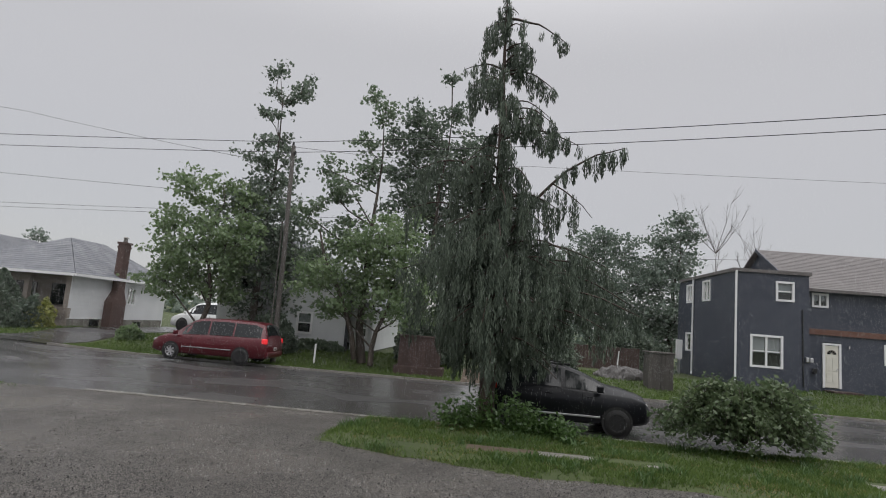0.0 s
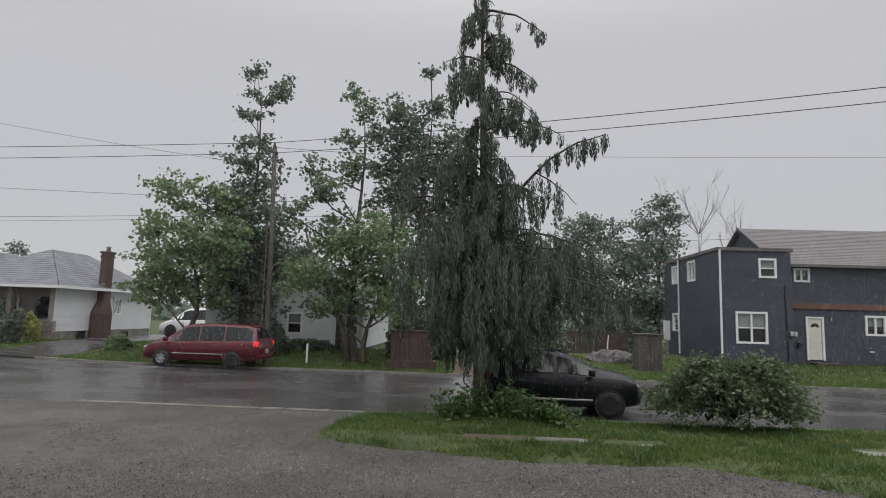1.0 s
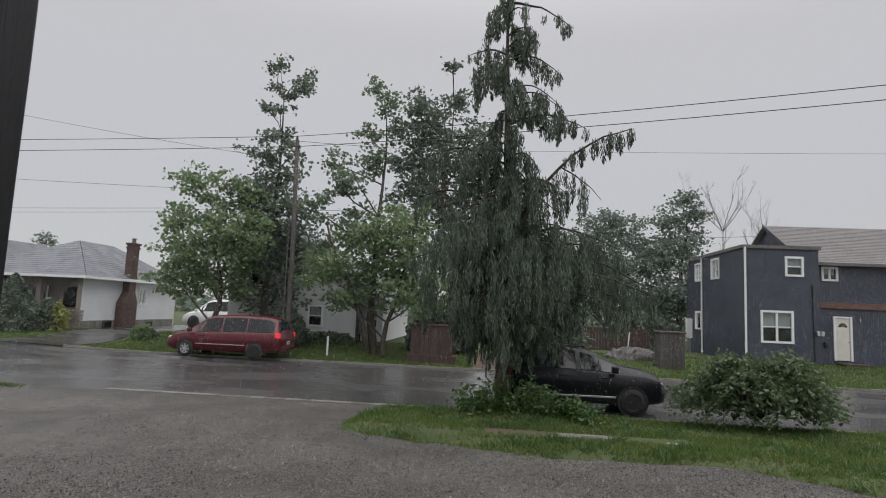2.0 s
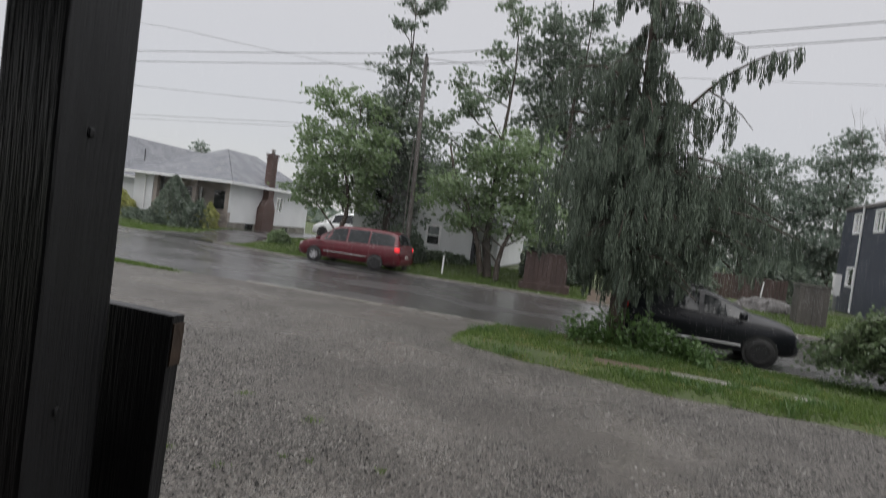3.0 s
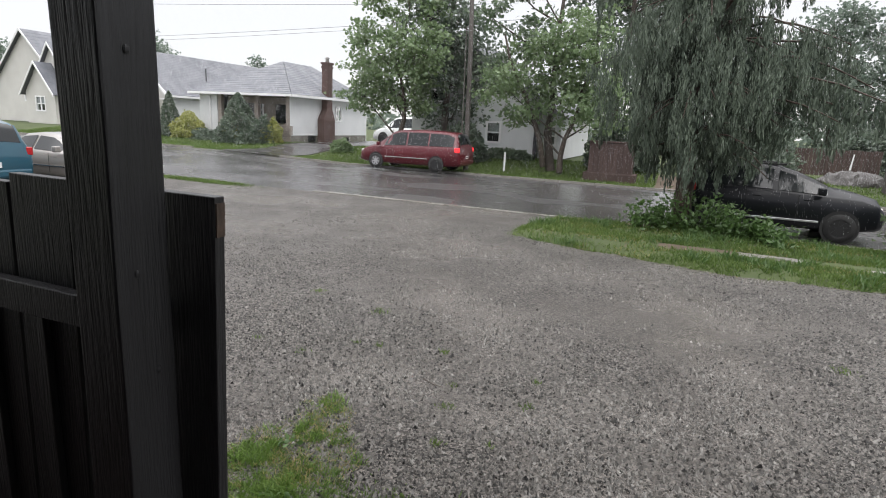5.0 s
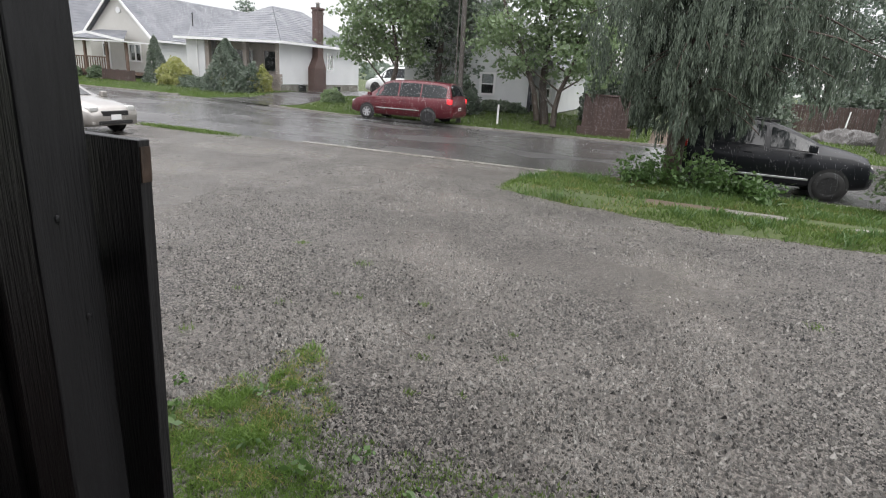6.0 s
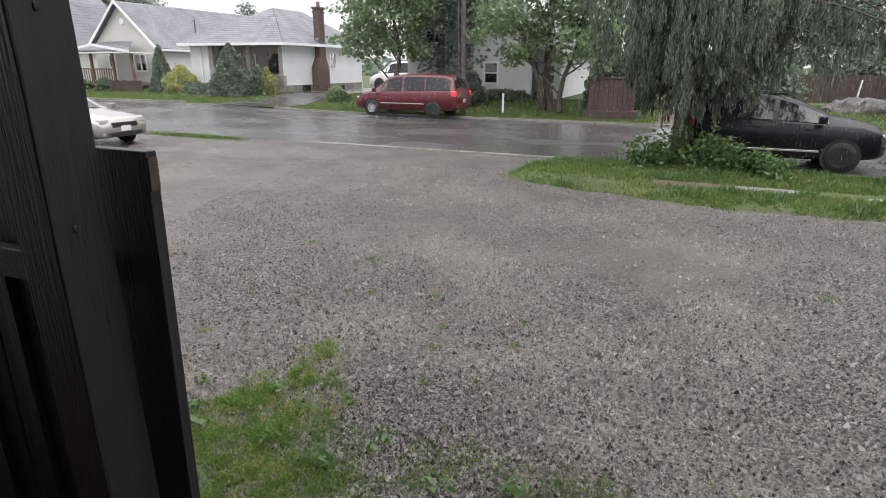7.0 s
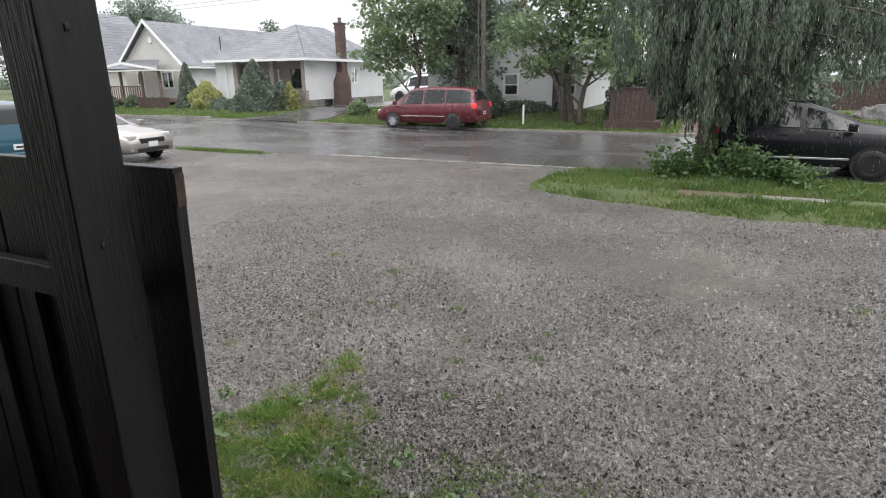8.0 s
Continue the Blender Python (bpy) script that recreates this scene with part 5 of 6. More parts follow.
def arching_bush(cx=7.1, cy=15.0):
    """The broad bush on the verge: stems arch out of one stool and hang to the ground."""
    rng = np.random.default_rng(70)
    t = thing("arching_bush", (cx, cy, 0.05), "wide arching green bush with drooping leafy branches", "shrub")
    v, f, pts, sizes = [], [], [], []
    for _ in range(230):
        a = rng.uniform(0, 2 * math.pi)
        out = rng.uniform(0.35, 1.0) ** 0.7
        ex, ey = 2.2 * out * math.cos(a), 1.2 * out * math.sin(a)
        peak = 1.95 * rng.uniform(0.45, 1.0) * (1 - 0.34 * out ** 2)
        drop = rng.uniform(0.5, 2.3)
        path = []
        for s in np.linspace(0, 1, 8):
            z = 0.08 + peak * math.sin(math.pi * min(1, 0.62 * s ** 0.75)) - max(0, s - 0.6) * drop * 0.9
            path.append(Vector((cx + ex * s + rng.normal(0, 0.02), cy + ey * s, max(0.22 + 0.3 * rng.random(), z))))
        tube(v, f, path, [0.014 * (1 - 0.8 * s) for s in np.linspace(0, 1, 8)], 4)
        n = 78
        s = rng.uniform(0.28, 1.0, n)
        k = np.minimum(6, (s * 7).astype(int))
        p = np.array([path[i].lerp(path[i + 1], q * 7 - i) for i, q in zip(k, s)])
        pts.append(p + rng.normal(size=(n, 3)) * [0.075, 0.075, 0.065])
        sizes.append(rng.uniform(0.04, 0.09, n))
    pyd("stem", v, f, "bark", t, "", True)
    leaves("foliage", np.concatenate(pts), np.concatenate(sizes), "bush", t, rng, 0.35, 1.7)


arching_bush()


def undergrowth(cx=1.55, cy=14.75):
    """Broad-leaved shoots round the cedar's foot."""
    rng = np.random.default_rng(72)
    t = thing("cedar_undergrowth", (cx, cy, 0.05), "broad-leaved green shoots round the cedar's foot", "shrub")
    v, f, pts, sizes = [], [], [], []
    for _ in range(150):
        x = rng.uniform(-1.15, 1.6)
        y = rng.normal(0, 0.28)
        h = (1.15 - 0.42 * abs(x + 0.1)) * rng.uniform(0.4, 1.0)
        lean = rng.normal(0, 0.18) + x * 0.12
        path = [Vector((cx + x + lean * s, cy + y - 0.12 * s, 0.05 + h * s)) for s in np.linspace(0, 1, 5)]
        tube(v, f, path, [0.008, 0.007, 0.006, 0.004, 0.003], 4)
        n = 15
        s = rng.uniform(0.2, 1.0, n)
        p = np.array([path[min(3, int(q * 4))].lerp(path[min(3, int(q * 4)) + 1], q * 4 - min(3, int(q * 4))) for q in s])
        pts.append(p + rng.normal(size=(n, 3)) * [0.09, 0.09, 0.04])
        sizes.append(rng.uniform(0.04, 0.085, n))
    pyd("stem", v, f, "weed", t, "", True)
    leaves("foliage", np.concatenate(pts), np.concatenate(sizes), "weed", t, rng, 0.2, 2.0)


undergrowth()
bm = bmesh.new()
bmesh.ops.create_uvsphere(bm, u_segments=20, v_segments=8, radius=1.0, matrix=Matrix.Translation((1.0, 14.95, 0.03)) @ Matrix.Diagonal((1.0, 0.5, 0.17, 1)))
for q in bm.verts:
    q.co.z += 0.05 * noise.noise(q.co * 4)
tagged(part("fallen_needles", bm, "duff", None, "", True), "mound of red-brown fallen needles under the cedar", "litter", kind="stuff")
# far woods close the horizon
rngf = np.random.default_rng(80)
n = 9000
x = rngf.uniform(-170, 120, n)
h = np.array([3.0 + 2.2 * noise.noise((a * 0.06, 2.0, 0.0)) + 1.2 * noise.noise((a * 0.3, 5.0, 0.0)) for a in x])
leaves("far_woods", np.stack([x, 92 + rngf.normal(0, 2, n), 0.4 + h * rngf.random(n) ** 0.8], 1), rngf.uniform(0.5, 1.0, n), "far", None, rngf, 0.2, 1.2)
tagged(bpy.data.objects["far_woods"], "low line of woods in the distance, coloured pale for haze", "woods", kind="stuff")


# ---- vehicles: built facing +x about their middle, then placed ----
def ring(st):
    x, zb, zs, zt, wt, wb = st
    half = [(0.0, zb), (wb * 0.86, zb), (wb * 0.97, zb + 0.08), (wb, zb + (zs - zb) * 0.55), (wb * 0.985, zs - 0.03), (wb * 0.95, zs), (wt, zt - 0.05), (wt * 0.86, zt - 0.008), (wt * 0.45, zt), (0.0, zt + 0.004)]
    return [(x, -y, z) for y, z in half] + [(x, y, z) for y, z in reversed(half[1:-1])]


def at_x(stations, x):
    for a, b in zip(stations[:-1], stations[1:]):
        if a[0] <= x <= b[0]:
            s = (x - a[0]) / (b[0] - a[0])
            return [p + (q - p) * s for p, q in zip(a, b)]
    return stations[-1] if x > stations[-1][0] else stations[0]


def wheel(car, x, side, half_w, r, rim, spokes):
    """Tyre with rounded shoulders, dished rim, spokes and hub cap."""
    prof = [(0.58, 0.0), (0.90, 0.0), (0.985, 0.035), (1.0, 0.07), (1.0, 0.15), (0.985, 0.185), (0.9, 0.21), (0.58, 0.21)]
    v, f, n = [], [], 28
    y0 = side * (half_w + 0.005)
    for k in range(n):
        a = 2 * math.pi * k / n
        for q, d in prof:
            v.append((x + r * q * math.cos(a), y0 - side * d, r + r * q * math.sin(a)))
    m = len(prof)
    for k in range(n):
        for j in range(m - 1):
            f.append((k * m + j, ((k + 1) % n) * m + j, ((k + 1) % n) * m + j + 1, k * m + j + 1))
    tyre = pyd("wheel", v, f, "tyre", car, "", True)
    bm = bmesh.new()
    rot = Matrix.Translation((x, y0 - side * 0.02, r)) @ Matrix.Rotation(radians(90), 4, "X")
    bmesh.ops.create_cone(bm, cap_ends=True, segments=24, radius1=r * 0.6, radius2=r * 0.6, depth=0.02, matrix=rot)
    part("rim_well", bm, "steel", tyre)
    bm = bmesh.new()
    for k in range(spokes):
        sp = bmesh.ops.create_cube(bm, size=1.0)["verts"]
        turn = Matrix.Translation((x, y0 - side * 0.008, r)) @ Matrix.Rotation(2 * math.pi * k / spokes, 4, "Y")
        for q in sp:
            q.co = turn @ Vector((q.co.x * r * (0.16 if q.co.z > 0 else 0.2), q.co.y * 0.02, (q.co.z + 0.5) * r * 0.58))
    part("spokes", bm, rim, tyre)
    bm = bmesh.new()
    bmesh.ops.create_cone(bm, cap_ends=True, segments=16, radius1=r * 0.2, radius2=r * 0.2, depth=0.03, matrix=Matrix.Translation((x, y0 - side * 0.01, r)) @ Matrix.Rotation(radians(90), 4, "X"))
    part("hub_cap", bm, rim, tyre)
    bm = bmesh.new()
    for k in range(24):
        a0, a1 = 2 * math.pi * k / 24, 2 * math.pi * (k + 1) / 24
        q = [bm.verts.new((x + r * s * math.cos(a), y0 - side * d, r + r * s * math.sin(a))) for s, a, d in ((0.54, a0, 0.012), (0.54, a1, 0.012), (0.63, a1, -0.003), (0.63, a0, -0.003))]
        bm.faces.new(q)
    part("rim_edge", bm, rim, tyre)


def vehicle(name, label, stations, paint, wheels, r, sides, glass_x, shield, back, rim="alloy", spokes=7, rim_rear=None, trim_strip=None, lights=True, rack=False, brake=False):
    """stations: x, underside, shoulder, top, half width at the roof, half width at the body. glass_x: side windows; shield, back: x of the screens' foot and head."""
    car = thing(name, (0, 0, 0), label, "car")
    v, f = [], []
    fine = []
    for a, b in zip(stations[:-1], stations[1:]):
        for s in (0, 1 / 3, 2 / 3):
            fine.append([p + (q - p) * s for p, q in zip(a, b)])
    fine.append(list(stations[-1]))
    m = len(ring(stations[0]))
    for st in fine:
        v += ring(st)
    for i in range(len(fine) - 1):
        for k in range(m):
            f.append((i * m + k, i * m + (k + 1) % m, (i + 1) * m + (k + 1) % m, (i + 1) * m + k))
    f += [tuple(reversed(range(m))), tuple(range((len(fine) - 1) * m, len(fine) * m))]
    body = pyd("body", v, f, paint, car, "", True)
    half_w = max(s[5] for s in stations)
    # side windows
    for x0, x1, c0, c1 in glass_x:
        for side in (-1, 1):
            v = []
            xs = sorted(set(list(np.linspace(x0, x1, 9)) + [q[0] for q in fine if x0 < q[0] < x1]))
            n = len(xs) - 1
            for x in xs:
                s = (x - x0) / (x1 - x0)
                st = at_x(stations, x)
                foot, head = Vector((x, side * st[5] * 0.95, st[2])), Vector((x, side * st[4], st[3] - 0.05))
                lo, hi = foot.lerp(head, 0.08), foot.lerp(head, 0.9 if head.z - foot.z > 0.2 else 0.7)
                cut = max(c0 * (1 - 4 * s), c1 * (4 * s - 3), 0.0)
                nrm = Vector((0, side, 0.35)).normalized() * 0.014
                v += [lo + nrm, hi.lerp(lo, cut * 0.5) + nrm]
            pyd("side_window", v, [(2 * k, 2 * k + 2, 2 * k + 3, 2 * k + 1) for k in range(n)], "carglass", body)
    # screens
    for nm, (xf, xh) in (("windscreen", shield), ("rear_window", back)):
        a, b = at_x(stations, xf), at_x(stations, xh)
        up = Vector((0.012 * (1 if xf > xh else -1), 0, 0.012))
        v, rows = [], 4
        for k in range(rows + 1):
            x = xf + (xh - xf) * (0.06 + 0.86 * k / rows)
            st = at_x(stations, x)
            for y, dz in ((-0.93, 0.042), (-0.45, 0.003), (0.45, 0.003), (0.93, 0.042)):
                v.append(Vector((x, st[4] * y, st[3] - dz)) + up)
        g = [(4 * k + j, 4 * k + j + 1, 4 * k + j + 5, 4 * k + j + 4) for k in range(rows) for j in range(3)]
        pyd(nm, v, g, "carglass", body, "", True)
    for x in wheels:
        for side in (-1, 1):
            st = at_x(stations, x)
            w = st[5]
            # dark ring put in for the shaded wheel well, and the SUV's arch trim
            bm = bmesh.new()
            for k in range(28):
                a0, a1 = 2 * math.pi * k / 28, 2 * math.pi * (k + 1) / 28
                q = [bm.verts.new((x + r * s * math.cos(a), side * (w + 0.006), r * 1.04 + r * s * math.sin(a))) for s, a in ((0.8, a0), (0.8, a1), (1.15, a1), (1.15, a0))]
                bm.faces.new(q)
            bmesh.ops.remove_doubles(bm, verts=bm.verts, dist=0.0005)
            part("dark_arch_ring", bm, "plastic", body)
            wheel(car, x, side, w + 0.025, r, rim_rear if rim_rear and x < 0 else rim, spokes)
    for side in (-1, 1):
        for x in sides:
            st = at_x(stations, x)
            bm = boxed(x - 0.09, x + 0.09, side * st[5] * 0.99 - 0.012, side * st[5] * 0.99 + 0.012, st[2] - 0.14, st[2] - 0.11, 0.008)
            part("door_handle", bm, paint, body)
        # door shut lines and the sill strip
        for x in sides:
            st = at_x(stations, x - 0.2)
            bm = boxed(x - 0.205, x - 0.195, side * st[5] * 0.998 - 0.004, side * st[5] * 0.998 + 0.004, st[1] + 0.12, st[2] - 0.03)
            part("shut_line", bm, "plastic", body)
        if trim_strip:
            x0, x1, z = trim_strip
            w = at_x(stations, (x0 + x1) / 2)[5]
            part("side_strip", boxed(x0, x1, side * w - 0.012, side * w + 0.012, z, z + 0.045, 0.008), "chrome" if name != "black_suv" else "alloy", body)
        fx = shield[0] - 0.28
        st = at_x(stations, fx)
        mir = boxed(fx - 0.07, fx + 0.09, side * (st[5] + 0.02), side * (st[5] + 0.2), st[2] + 0.02, st[2] + 0.19, 0.035) if side > 0 else boxed(fx - 0.07, fx + 0.09, -st[5] - 0.2, -st[5] - 0.02, st[2] + 0.02, st[2] + 0.19, 0.035)
        part("wing_mirror", mir, paint, body)
        nose, tail = stations[-2], stations[1]
        fr = at_x(stations, stations[-1][0] - 0.22)
        y = side * fr[5] * 0.86
        part("headlight", boxed(stations[-1][0] - 0.42, stations[-1][0] - 0.06, min(y, y * 0.62), max(y, y * 0.62), nose[2] - 0.06, nose[2] + 0.1, 0.045), "headlight", body, "clear headlight")
        part("indicator", boxed(stations[-1][0] - 0.5, stations[-1][0] - 0.34, min(y * 1.12, y * 0.98), max(y * 1.12, y * 0.98), nose[2] - 0.02, nose[2] + 0.08, 0.02), "amber", body)
        y = side * (at_x(stations, stations[0][0] + 0.1)[5] + 0.01)
        part("tail_light", boxed(stations[0][0] + 0.02, stations[0][0] + 0.26, min(y, y * 0.86), max(y, y * 0.84), tail[2] - 0.16, tail[2] + 0.05, 0.03), "brakelight" if brake else "taillight", body, "red tail light")
        if rack:
            st = at_x(stations, -0.4)
            part("roof_rail", boxed(-1.2, 0.05, side * st[4] * 0.86 - 0.02, side * st[4] * 0.86 + 0.02, st[3] - 0.03, st[3] + 0.02, 0.01), "plastic", body)
    xr, xf = stations[0][0], stations[-1][0]
    part("grille", boxed(xf - 0.12, xf + 0.012, -0.42, 0.42, stations[-2][2] - 0.16, stations[-2][2] - 0.02, 0.02), "plastic", body)
    part("lower_intake", boxed(xf - 0.14, xf + 0.006, -0.55, 0.55, stations[-1][1] - 0.02, stations[-1][1] + 0.08, 0.02), "plastic", body)
    part("front_plate", boxed(xf + 0.004, xf + 0.022, -0.16, 0.16, stations[-1][1] + 0.10, stations[-1][1] + 0.24), "plate", body)
    rp = part("rear_plate", boxed(xr - 0.022, xr - 0.004, -0.16, 0.16, stations[0][1] + 0.2, stations[0][1] + 0.34), "plate", body)
    part("plate_bar", boxed(xr - 0.026, xr - 0.0225, -0.11, 0.11, stations[0][1] + 0.24, stations[0][1] + 0.29), "ink", rp)
    part("bumper", boxed(xr - 0.03, xr + 0.16, -stations[1][5] * 0.93, stations[1][5] * 0.93, stations[0][1] - 0.06, stations[0][1] + 0.15, 0.05), paint, body)
    part("front_bumper", boxed(xf - 0.22, xf + 0.0, -stations[-2][5] * 0.86, stations[-2][5] * 0.86, stations[-1][1] - 0.04, stations[-1][1] + 0.1, 0.05), paint, body)
    return car


VAN = [(-2.52, 0.42, 0.80, 0.86, 0.80, 0.88), (-2.46, 0.30, 1.06, 1.14, 0.78, 0.95), (-2.28, 0.28, 1.10, 1.68, 0.70, 0.97), (-1.9, 0.26, 1.08, 1.76, 0.72, 0.98), (-0.6, 0.24, 1.05, 1.80, 0.74, 0.985),
       (0.45, 0.24, 1.02, 1.76, 0.73, 0.985), (0.8, 0.24, 1.01, 1.67, 0.71, 0.98), (1.7, 0.24, 0.99, 1.08, 0.66, 0.97), (2.2, 0.26, 0.88, 0.96, 0.62, 0.93), (2.47, 0.30, 0.70, 0.78, 0.56, 0.82), (2.58, 0.36, 0.55, 0.62, 0.5, 0.66)]
SUV = [(-2.05, 0.5, 0.90, 0.95, 0.70, 0.80), (-1.98, 0.36, 1.08, 1.2, 0.68, 0.86), (-1.75, 0.30, 1.12, 1.56, 0.60, 0.88), (-1.3, 0.27, 1.10, 1.65, 0.62, 0.885), (-0.5, 0.25, 1.06, 1.67, 0.64, 0.885), (-0.1, 0.25, 1.05, 1.63, 0.635, 0.885),
       (0.3, 0.25, 1.04, 1.51, 0.63, 0.885), (0.7, 0.25, 1.03, 1.34, 0.64, 0.885), (1.04, 0.26, 1.02, 1.18, 0.65, 0.88), (1.55, 0.27, 0.99, 1.10, 0.63, 0.87), (1.9, 0.32, 0.88, 1.0, 0.58, 0.83), (2.03, 0.36, 0.74, 0.82, 0.54, 0.74), (2.07, 0.42, 0.62, 0.68, 0.5, 0.66)]
SEDAN = [(-2.45, 0.40, 0.72, 0.78, 0.74, 0.82), (-2.3, 0.28, 0.93, 1.0, 0.72, 0.9), (-1.55, 0.24, 0.95, 1.04, 0.66, 0.92), (-0.9, 0.22, 0.93, 1.36, 0.56, 0.92), (-0.3, 0.22, 0.92, 1.42, 0.58, 0.92),
         (0.3, 0.22, 0.91, 1.38, 0.58, 0.92), (1.15, 0.22, 0.90, 0.99, 0.64, 0.91), (1.9, 0.24, 0.82, 0.90, 0.62, 0.9), (2.32, 0.27, 0.70, 0.78, 0.58, 0.84), (2.45, 0.34, 0.56, 0.62, 0.52, 0.7)]
VAN_GLASS = ((-2.2, -1.05, 0.25, 0.0), (-0.98, 0.02, 0.0, 0.0), (0.1, 1.2, 0.0, 0.42))
van = vehicle("red_minivan", "wet dark red minivan parked at the far kerb", VAN, "red", (1.6, -1.43), 0.33, (-0.05, 0.95), VAN_GLASS, (1.68, 0.62), (-2.44, -2.2), rim_rear="steel", trim_strip=(-1.0, 1.15, 0.52), brake=True)
van.matrix_basis = pose(-10.28, 25.5, 0.06, 0, 0, 180)
suv = vehicle("black_suv", "wet black compact SUV parked beside the verge", SUV, "blackpaint", (1.22, -1.30), 0.335, (-0.5, 0.55), ((-1.62, -1.12, 0.5, 0.0), (-1.03, -0.2, 0.0, 0.0), (-0.08, 0.9, 0.0, 0.0)), (1.02, -0.1), (-1.94, -1.75), "steel", 8, trim_strip=(-0.9, 0.8, 0.42), rack=True)
suv.matrix_basis = pose(3.38, 16.98, 0.0, 0, 0, 0)
sedan = vehicle("silver_sedan", "wet champagne-silver sedan parked on the gravel", SEDAN, "silver", (1.45, -1.35), 0.325, (-0.35, 0.6), ((-1.2, -0.3, 0.35, 0.0), (-0.22, 0.78, 0.0, 0.45)), (1.15, 0.34), (-1.5, -0.88), trim_strip=(-1.9, 1.0, 0.5))
sedan.matrix_basis = pose(-15.55, 12.62, ground_z(-15.5, 12.6), 0, 0, 3)
teal = vehicle("teal_minivan", "wet teal minivan parked beside the silver sedan", VAN, "teal", (1.6, -1.43), 0.33, (-0.05, 0.95), VAN_GLASS, (1.68, 0.62), (-2.44, -2.2), trim_strip=(-1.0, 1.15, 0.52))
teal.matrix_basis = pose(-16.75, 9.85, 0.0, 0, 0, 180)
white = vehicle("white_van", "white van standing in the driveway behind leaves", VAN, "whitepaint", (1.6, -1.43), 0.36, (-0.05, 0.95), VAN_GLASS, (1.68, 0.62), (-2.44, -2.2), rim="steel")
white.matrix_basis = pose(-17.3, 39.0, 0.5, 0, 0, 180) @ Matrix.Diagonal((1, 1, 1.12, 1))

# ---- rain: oversized pale slivers between the porch and the houses stand for its haze ----
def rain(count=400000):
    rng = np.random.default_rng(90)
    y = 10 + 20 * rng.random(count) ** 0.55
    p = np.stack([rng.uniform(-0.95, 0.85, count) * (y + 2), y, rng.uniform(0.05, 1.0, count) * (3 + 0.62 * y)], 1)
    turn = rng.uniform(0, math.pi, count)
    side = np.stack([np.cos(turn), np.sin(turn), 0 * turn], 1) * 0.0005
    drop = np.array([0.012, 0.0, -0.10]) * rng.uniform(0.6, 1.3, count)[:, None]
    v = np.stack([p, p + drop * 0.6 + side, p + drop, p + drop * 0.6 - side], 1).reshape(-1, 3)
    me = bpy.data.meshes.new("rain_haze_slivers")
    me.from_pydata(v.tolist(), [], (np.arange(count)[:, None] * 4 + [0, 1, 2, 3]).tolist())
    return tagged(from_mesh("rain_haze_slivers", me, "rain"), "fine pale rain slivers that lay haze over the distance", "rain", kind="stuff")


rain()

# ---- pole and wires ----
pole = thing("utility_pole", (-8.25, 26.7, 0.1), "weathered wooden utility pole with wires", "pole")
v, f = [], []
tube(v, f, [(-8.25, 26.75, 0.0), (-8.3, 26.7, 5.0), (-8.4, 26.6, 10.15)], [0.125, 0.11, 0.095], 12)
pyd("shaft", v, f, "pole", pole, "", True)
for z in (9.75, 10.2):
    bm = bmesh.new()
    bmesh.ops.create_cone(bm, cap_ends=True, segments=10, radius1=0.06, radius2=0.035, depth=0.16, matrix=Matrix.Translation((-8.4 + (0.14 if z < 10 else 0), 26.55, z + 0.05)))
    part("insulator", bm, "plastic", pole)
v, f = [], []
tube(v, f, [(-8.42, 26.48, 0.5), (-8.45, 26.44, 6.5)], [0.03, 0.03], 6)
pyd("conduit", v, f, "pole", pole)


def wire(points, label, r=0.013, sag=0.25):
    v, f = [], []
    for a, b in zip(points[:-1], points[1:]):
        a, b = Vector(a), Vector(b)
        path = [a.lerp(b, s) - Vector((0, 0, sag * 4 * s * (1 - s))) for s in np.linspace(0, 1, 15)]
        tube(v, f, path, [r] * 15, 5)
    tagged(pyd("power_line", v, f, "cable"), label, "cable", "overhead lines")


wire([(-60, 27.6, 9.3), (-8.4, 26.5, 9.8), (24.0, 14.9, 9.6)], "black power line across the street", 0.015, 0.3)
wire([(-60, 27.2, 9.9), (-8.4, 26.5, 10.3), (24.0, 14.1, 9.78)], "black power line across the street", 0.015, 0.3)
wire([(-60, 42, 19.4), (-36.2, 42, 16.4), (-18, 42, 13.7), (-8.4, 26.6, 9.9)], "thin service wire running to the pole", 0.014, 0.1)
wire([(-60, 42, 12.2), (-23.4, 42, 10.9), (-12, 41, 10.4)], "thin wire over the bungalow", 0.014, 0.1)
wire([(-60, 42, 8.6), (-24.4, 42, 9.3), (-8, 42, 9.6)], "thin wire over the bungalow", 0.014, 0.1)
wire([(-60, 42, 8.2), (-24.4, 42, 9.0), (-8, 42, 9.3)], "thin wire over the bungalow", 0.012, 0.1)
wire([(-8.4, 26.6, 10.1), (4, 42, 14.3), (60, 42, 15.4)], "thin wire behind the navy house", 0.011, 0.2)
wire([(10, 42, 8.0), (30, 42, 9.3), (60, 42, 11)], "thin wire in front of the brown roof", 0.012, 0.1)

# ---- small things by the far lawn ----
bin1 = thing("board_enclosure", (-1.6, 27.2, 0.1), "dark brown boarded storage box on a low base", "storage box")
part("base", boxed(-2.75, -0.55, 26.75, 27.85, 0.0, 0.42, 0.02), "brownwood", bin1)
for k in range(9):
    x = -2.55 + k * 0.2
    part("board", boxed(x, x + 0.19, 26.86, 26.89, 0.42, 1.72 - 0.01 * (k % 3), 0.004), "brownwood", bin1)
part("side", boxed(-2.58, -2.55, 26.86, 27.7, 0.42, 1.7), "brownwood", bin1)
part("side", boxed(-0.76, -0.73, 26.86, 27.7, 0.42, 1.7), "brownwood", bin1)
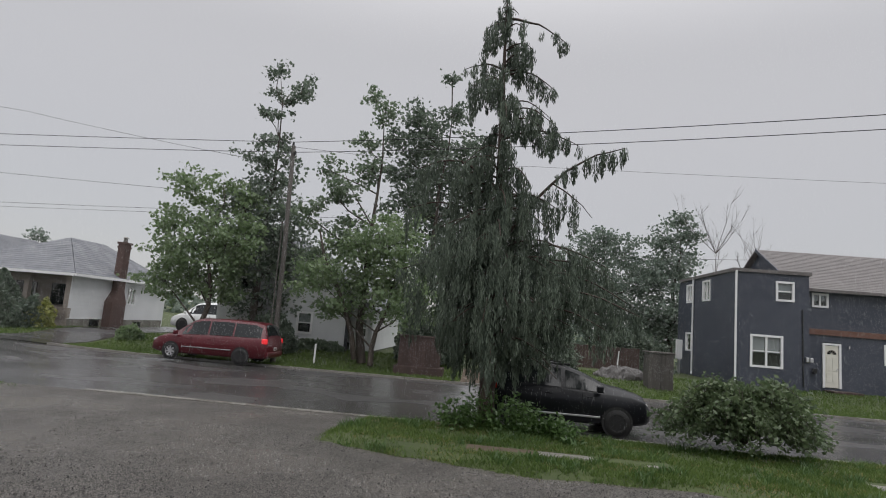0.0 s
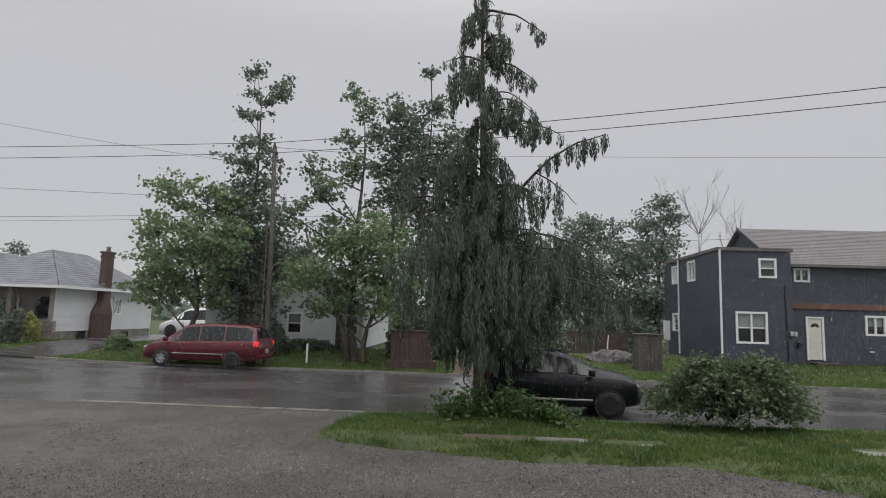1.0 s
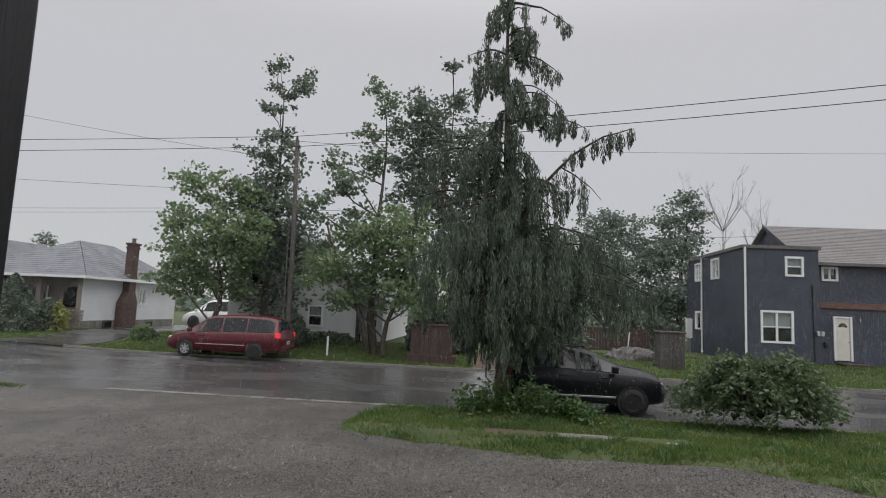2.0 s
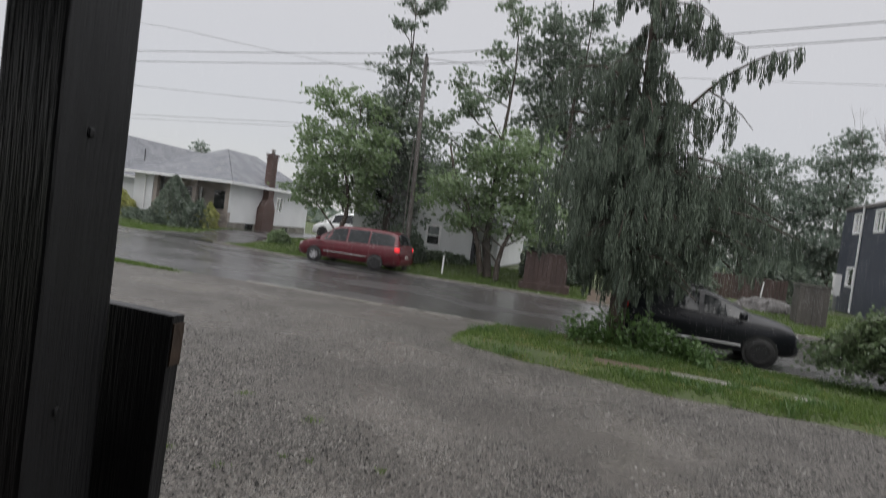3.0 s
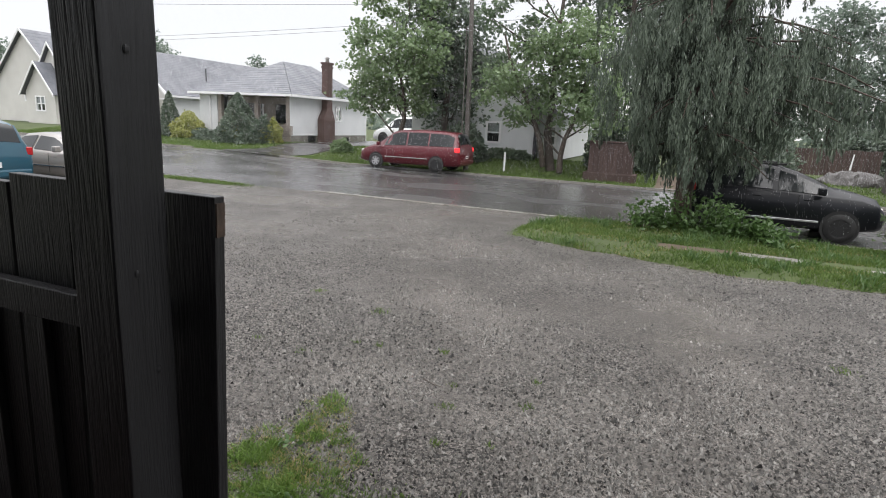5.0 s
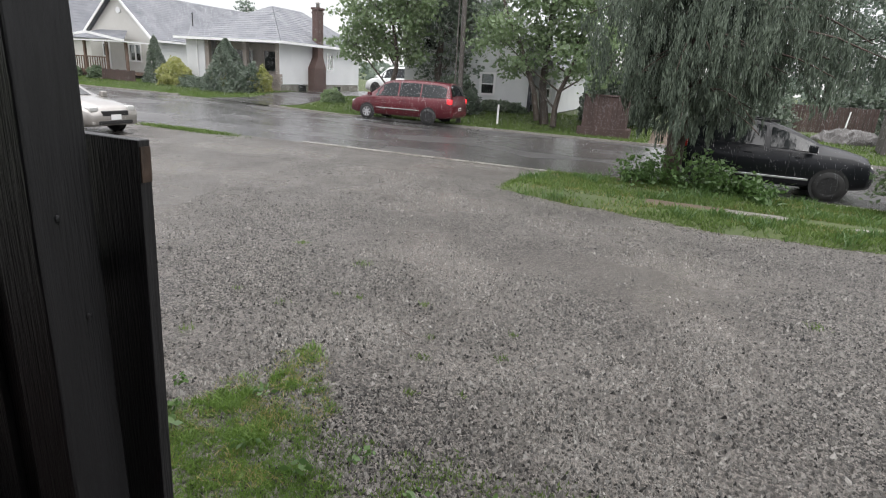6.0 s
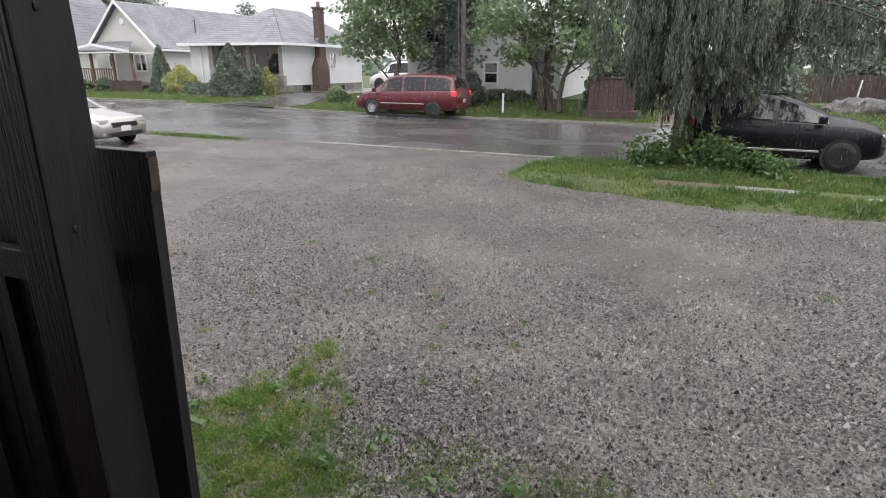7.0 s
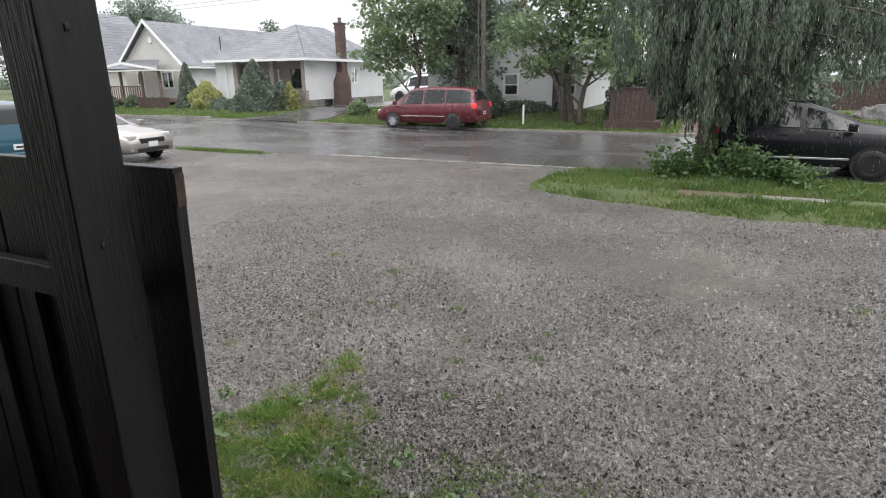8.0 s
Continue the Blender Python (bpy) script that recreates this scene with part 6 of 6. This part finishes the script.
part("back", boxed(-2.55, -0.76, 27.67, 27.7, 0.42, 1.7), "brownwood", bin1)
part("lid", boxed(-2.62, -0.69, 26.82, 27.74, 1.72, 1.78, 0.01), "brownwood", bin1)
bin2 = thing("wooden_bin", (9.4, 29, 0.2), "dark square wooden bin with boarded sides", "bin")
for k in range(6):
    part("board", boxed(8.85 + k * 0.19, 9.03 + k * 0.19, 28.6, 28.63, 0.15, 1.83, 0.004), "pole", bin2)
part("body", boxed(8.87, 9.97, 28.635, 29.5, 0.15, 1.8), "pole", bin2)
part("lid", boxed(8.8, 10.04, 28.55, 29.55, 1.84, 1.92, 0.02), "pole", bin2)
tarp = bmesh.new()
bmesh.ops.create_uvsphere(tarp, u_segments=40, v_segments=20, radius=1.0, matrix=Matrix.Translation((8.2, 31.0, 0.36)) @ Matrix.Diagonal((1.35, 0.8, 0.5, 1)))
for q in tarp.verts:
    fold = abs(noise.noise(q.co * 1.7)) + 0.5 * abs(noise.noise(q.co * 4.1))
    q.co += Vector((0.15, 0.1, 0)) * noise.noise(q.co * 2.1) + Vector((0, 0, 0.22 - 0.5 * fold))
    q.co.z = max(q.co.z, 0.3)
tagged(part("crumpled_tarp", tarp, "tarp"), "crumpled grey tarp thrown over a heap", "tarp")
stake = thing("marker_post", (-6.6, 27.6, 0.2), "short white marker post in the lawn", "post")
part("shaft", boxed(-6.64, -6.56, 27.56, 27.64, 0.05, 1.0, 0.01), "trim", stake)
low = thing("low_fence", (-34.5, 30.4, 0.4), "low brown board fence before the porch", "fence")
x = -36.2
while x < -33.2:
    part("board", boxed(x, x + 0.15, 30.4, 30.43, 0.3, 1.12 + 0.03 * math.sin(x * 9), 0.004), "brownwood", low)
    x += 0.165
part("rail", boxed(-36.2, -33.2, 30.432, 30.48, 0.8, 0.88), "brownwood", low)
yard_fence = thing("yard_fence", (8.0, 36.0, 0.5), "dark weathered board fence across the far garden", "fence")
x = 5.6
while x < 10.4:
    part("board", boxed(x, x + 0.17, 36.0, 36.03, 0.4, 1.84 + 0.02 * math.sin(x * 7), 0.004), "brownwood", yard_fence)
    x += 0.185
for z in (0.75, 1.5):
    part("rail", boxed(5.6, 10.4, 36.032, 36.08, z, z + 0.09, 0.004), "brownwood", yard_fence)
garden_stake = thing("garden_stake", (8.71, 34.0, 0.5), "thin white stake leaning in the far garden", "post")
v, f = [], []
tube(v, f, [(8.66, 34.0, 0.4), (8.69, 34.0, 1.0), (8.75, 34.0, 1.68)], [0.035, 0.035, 0.03], 6)
pyd("shaft", v, f, "trim", garden_stake)
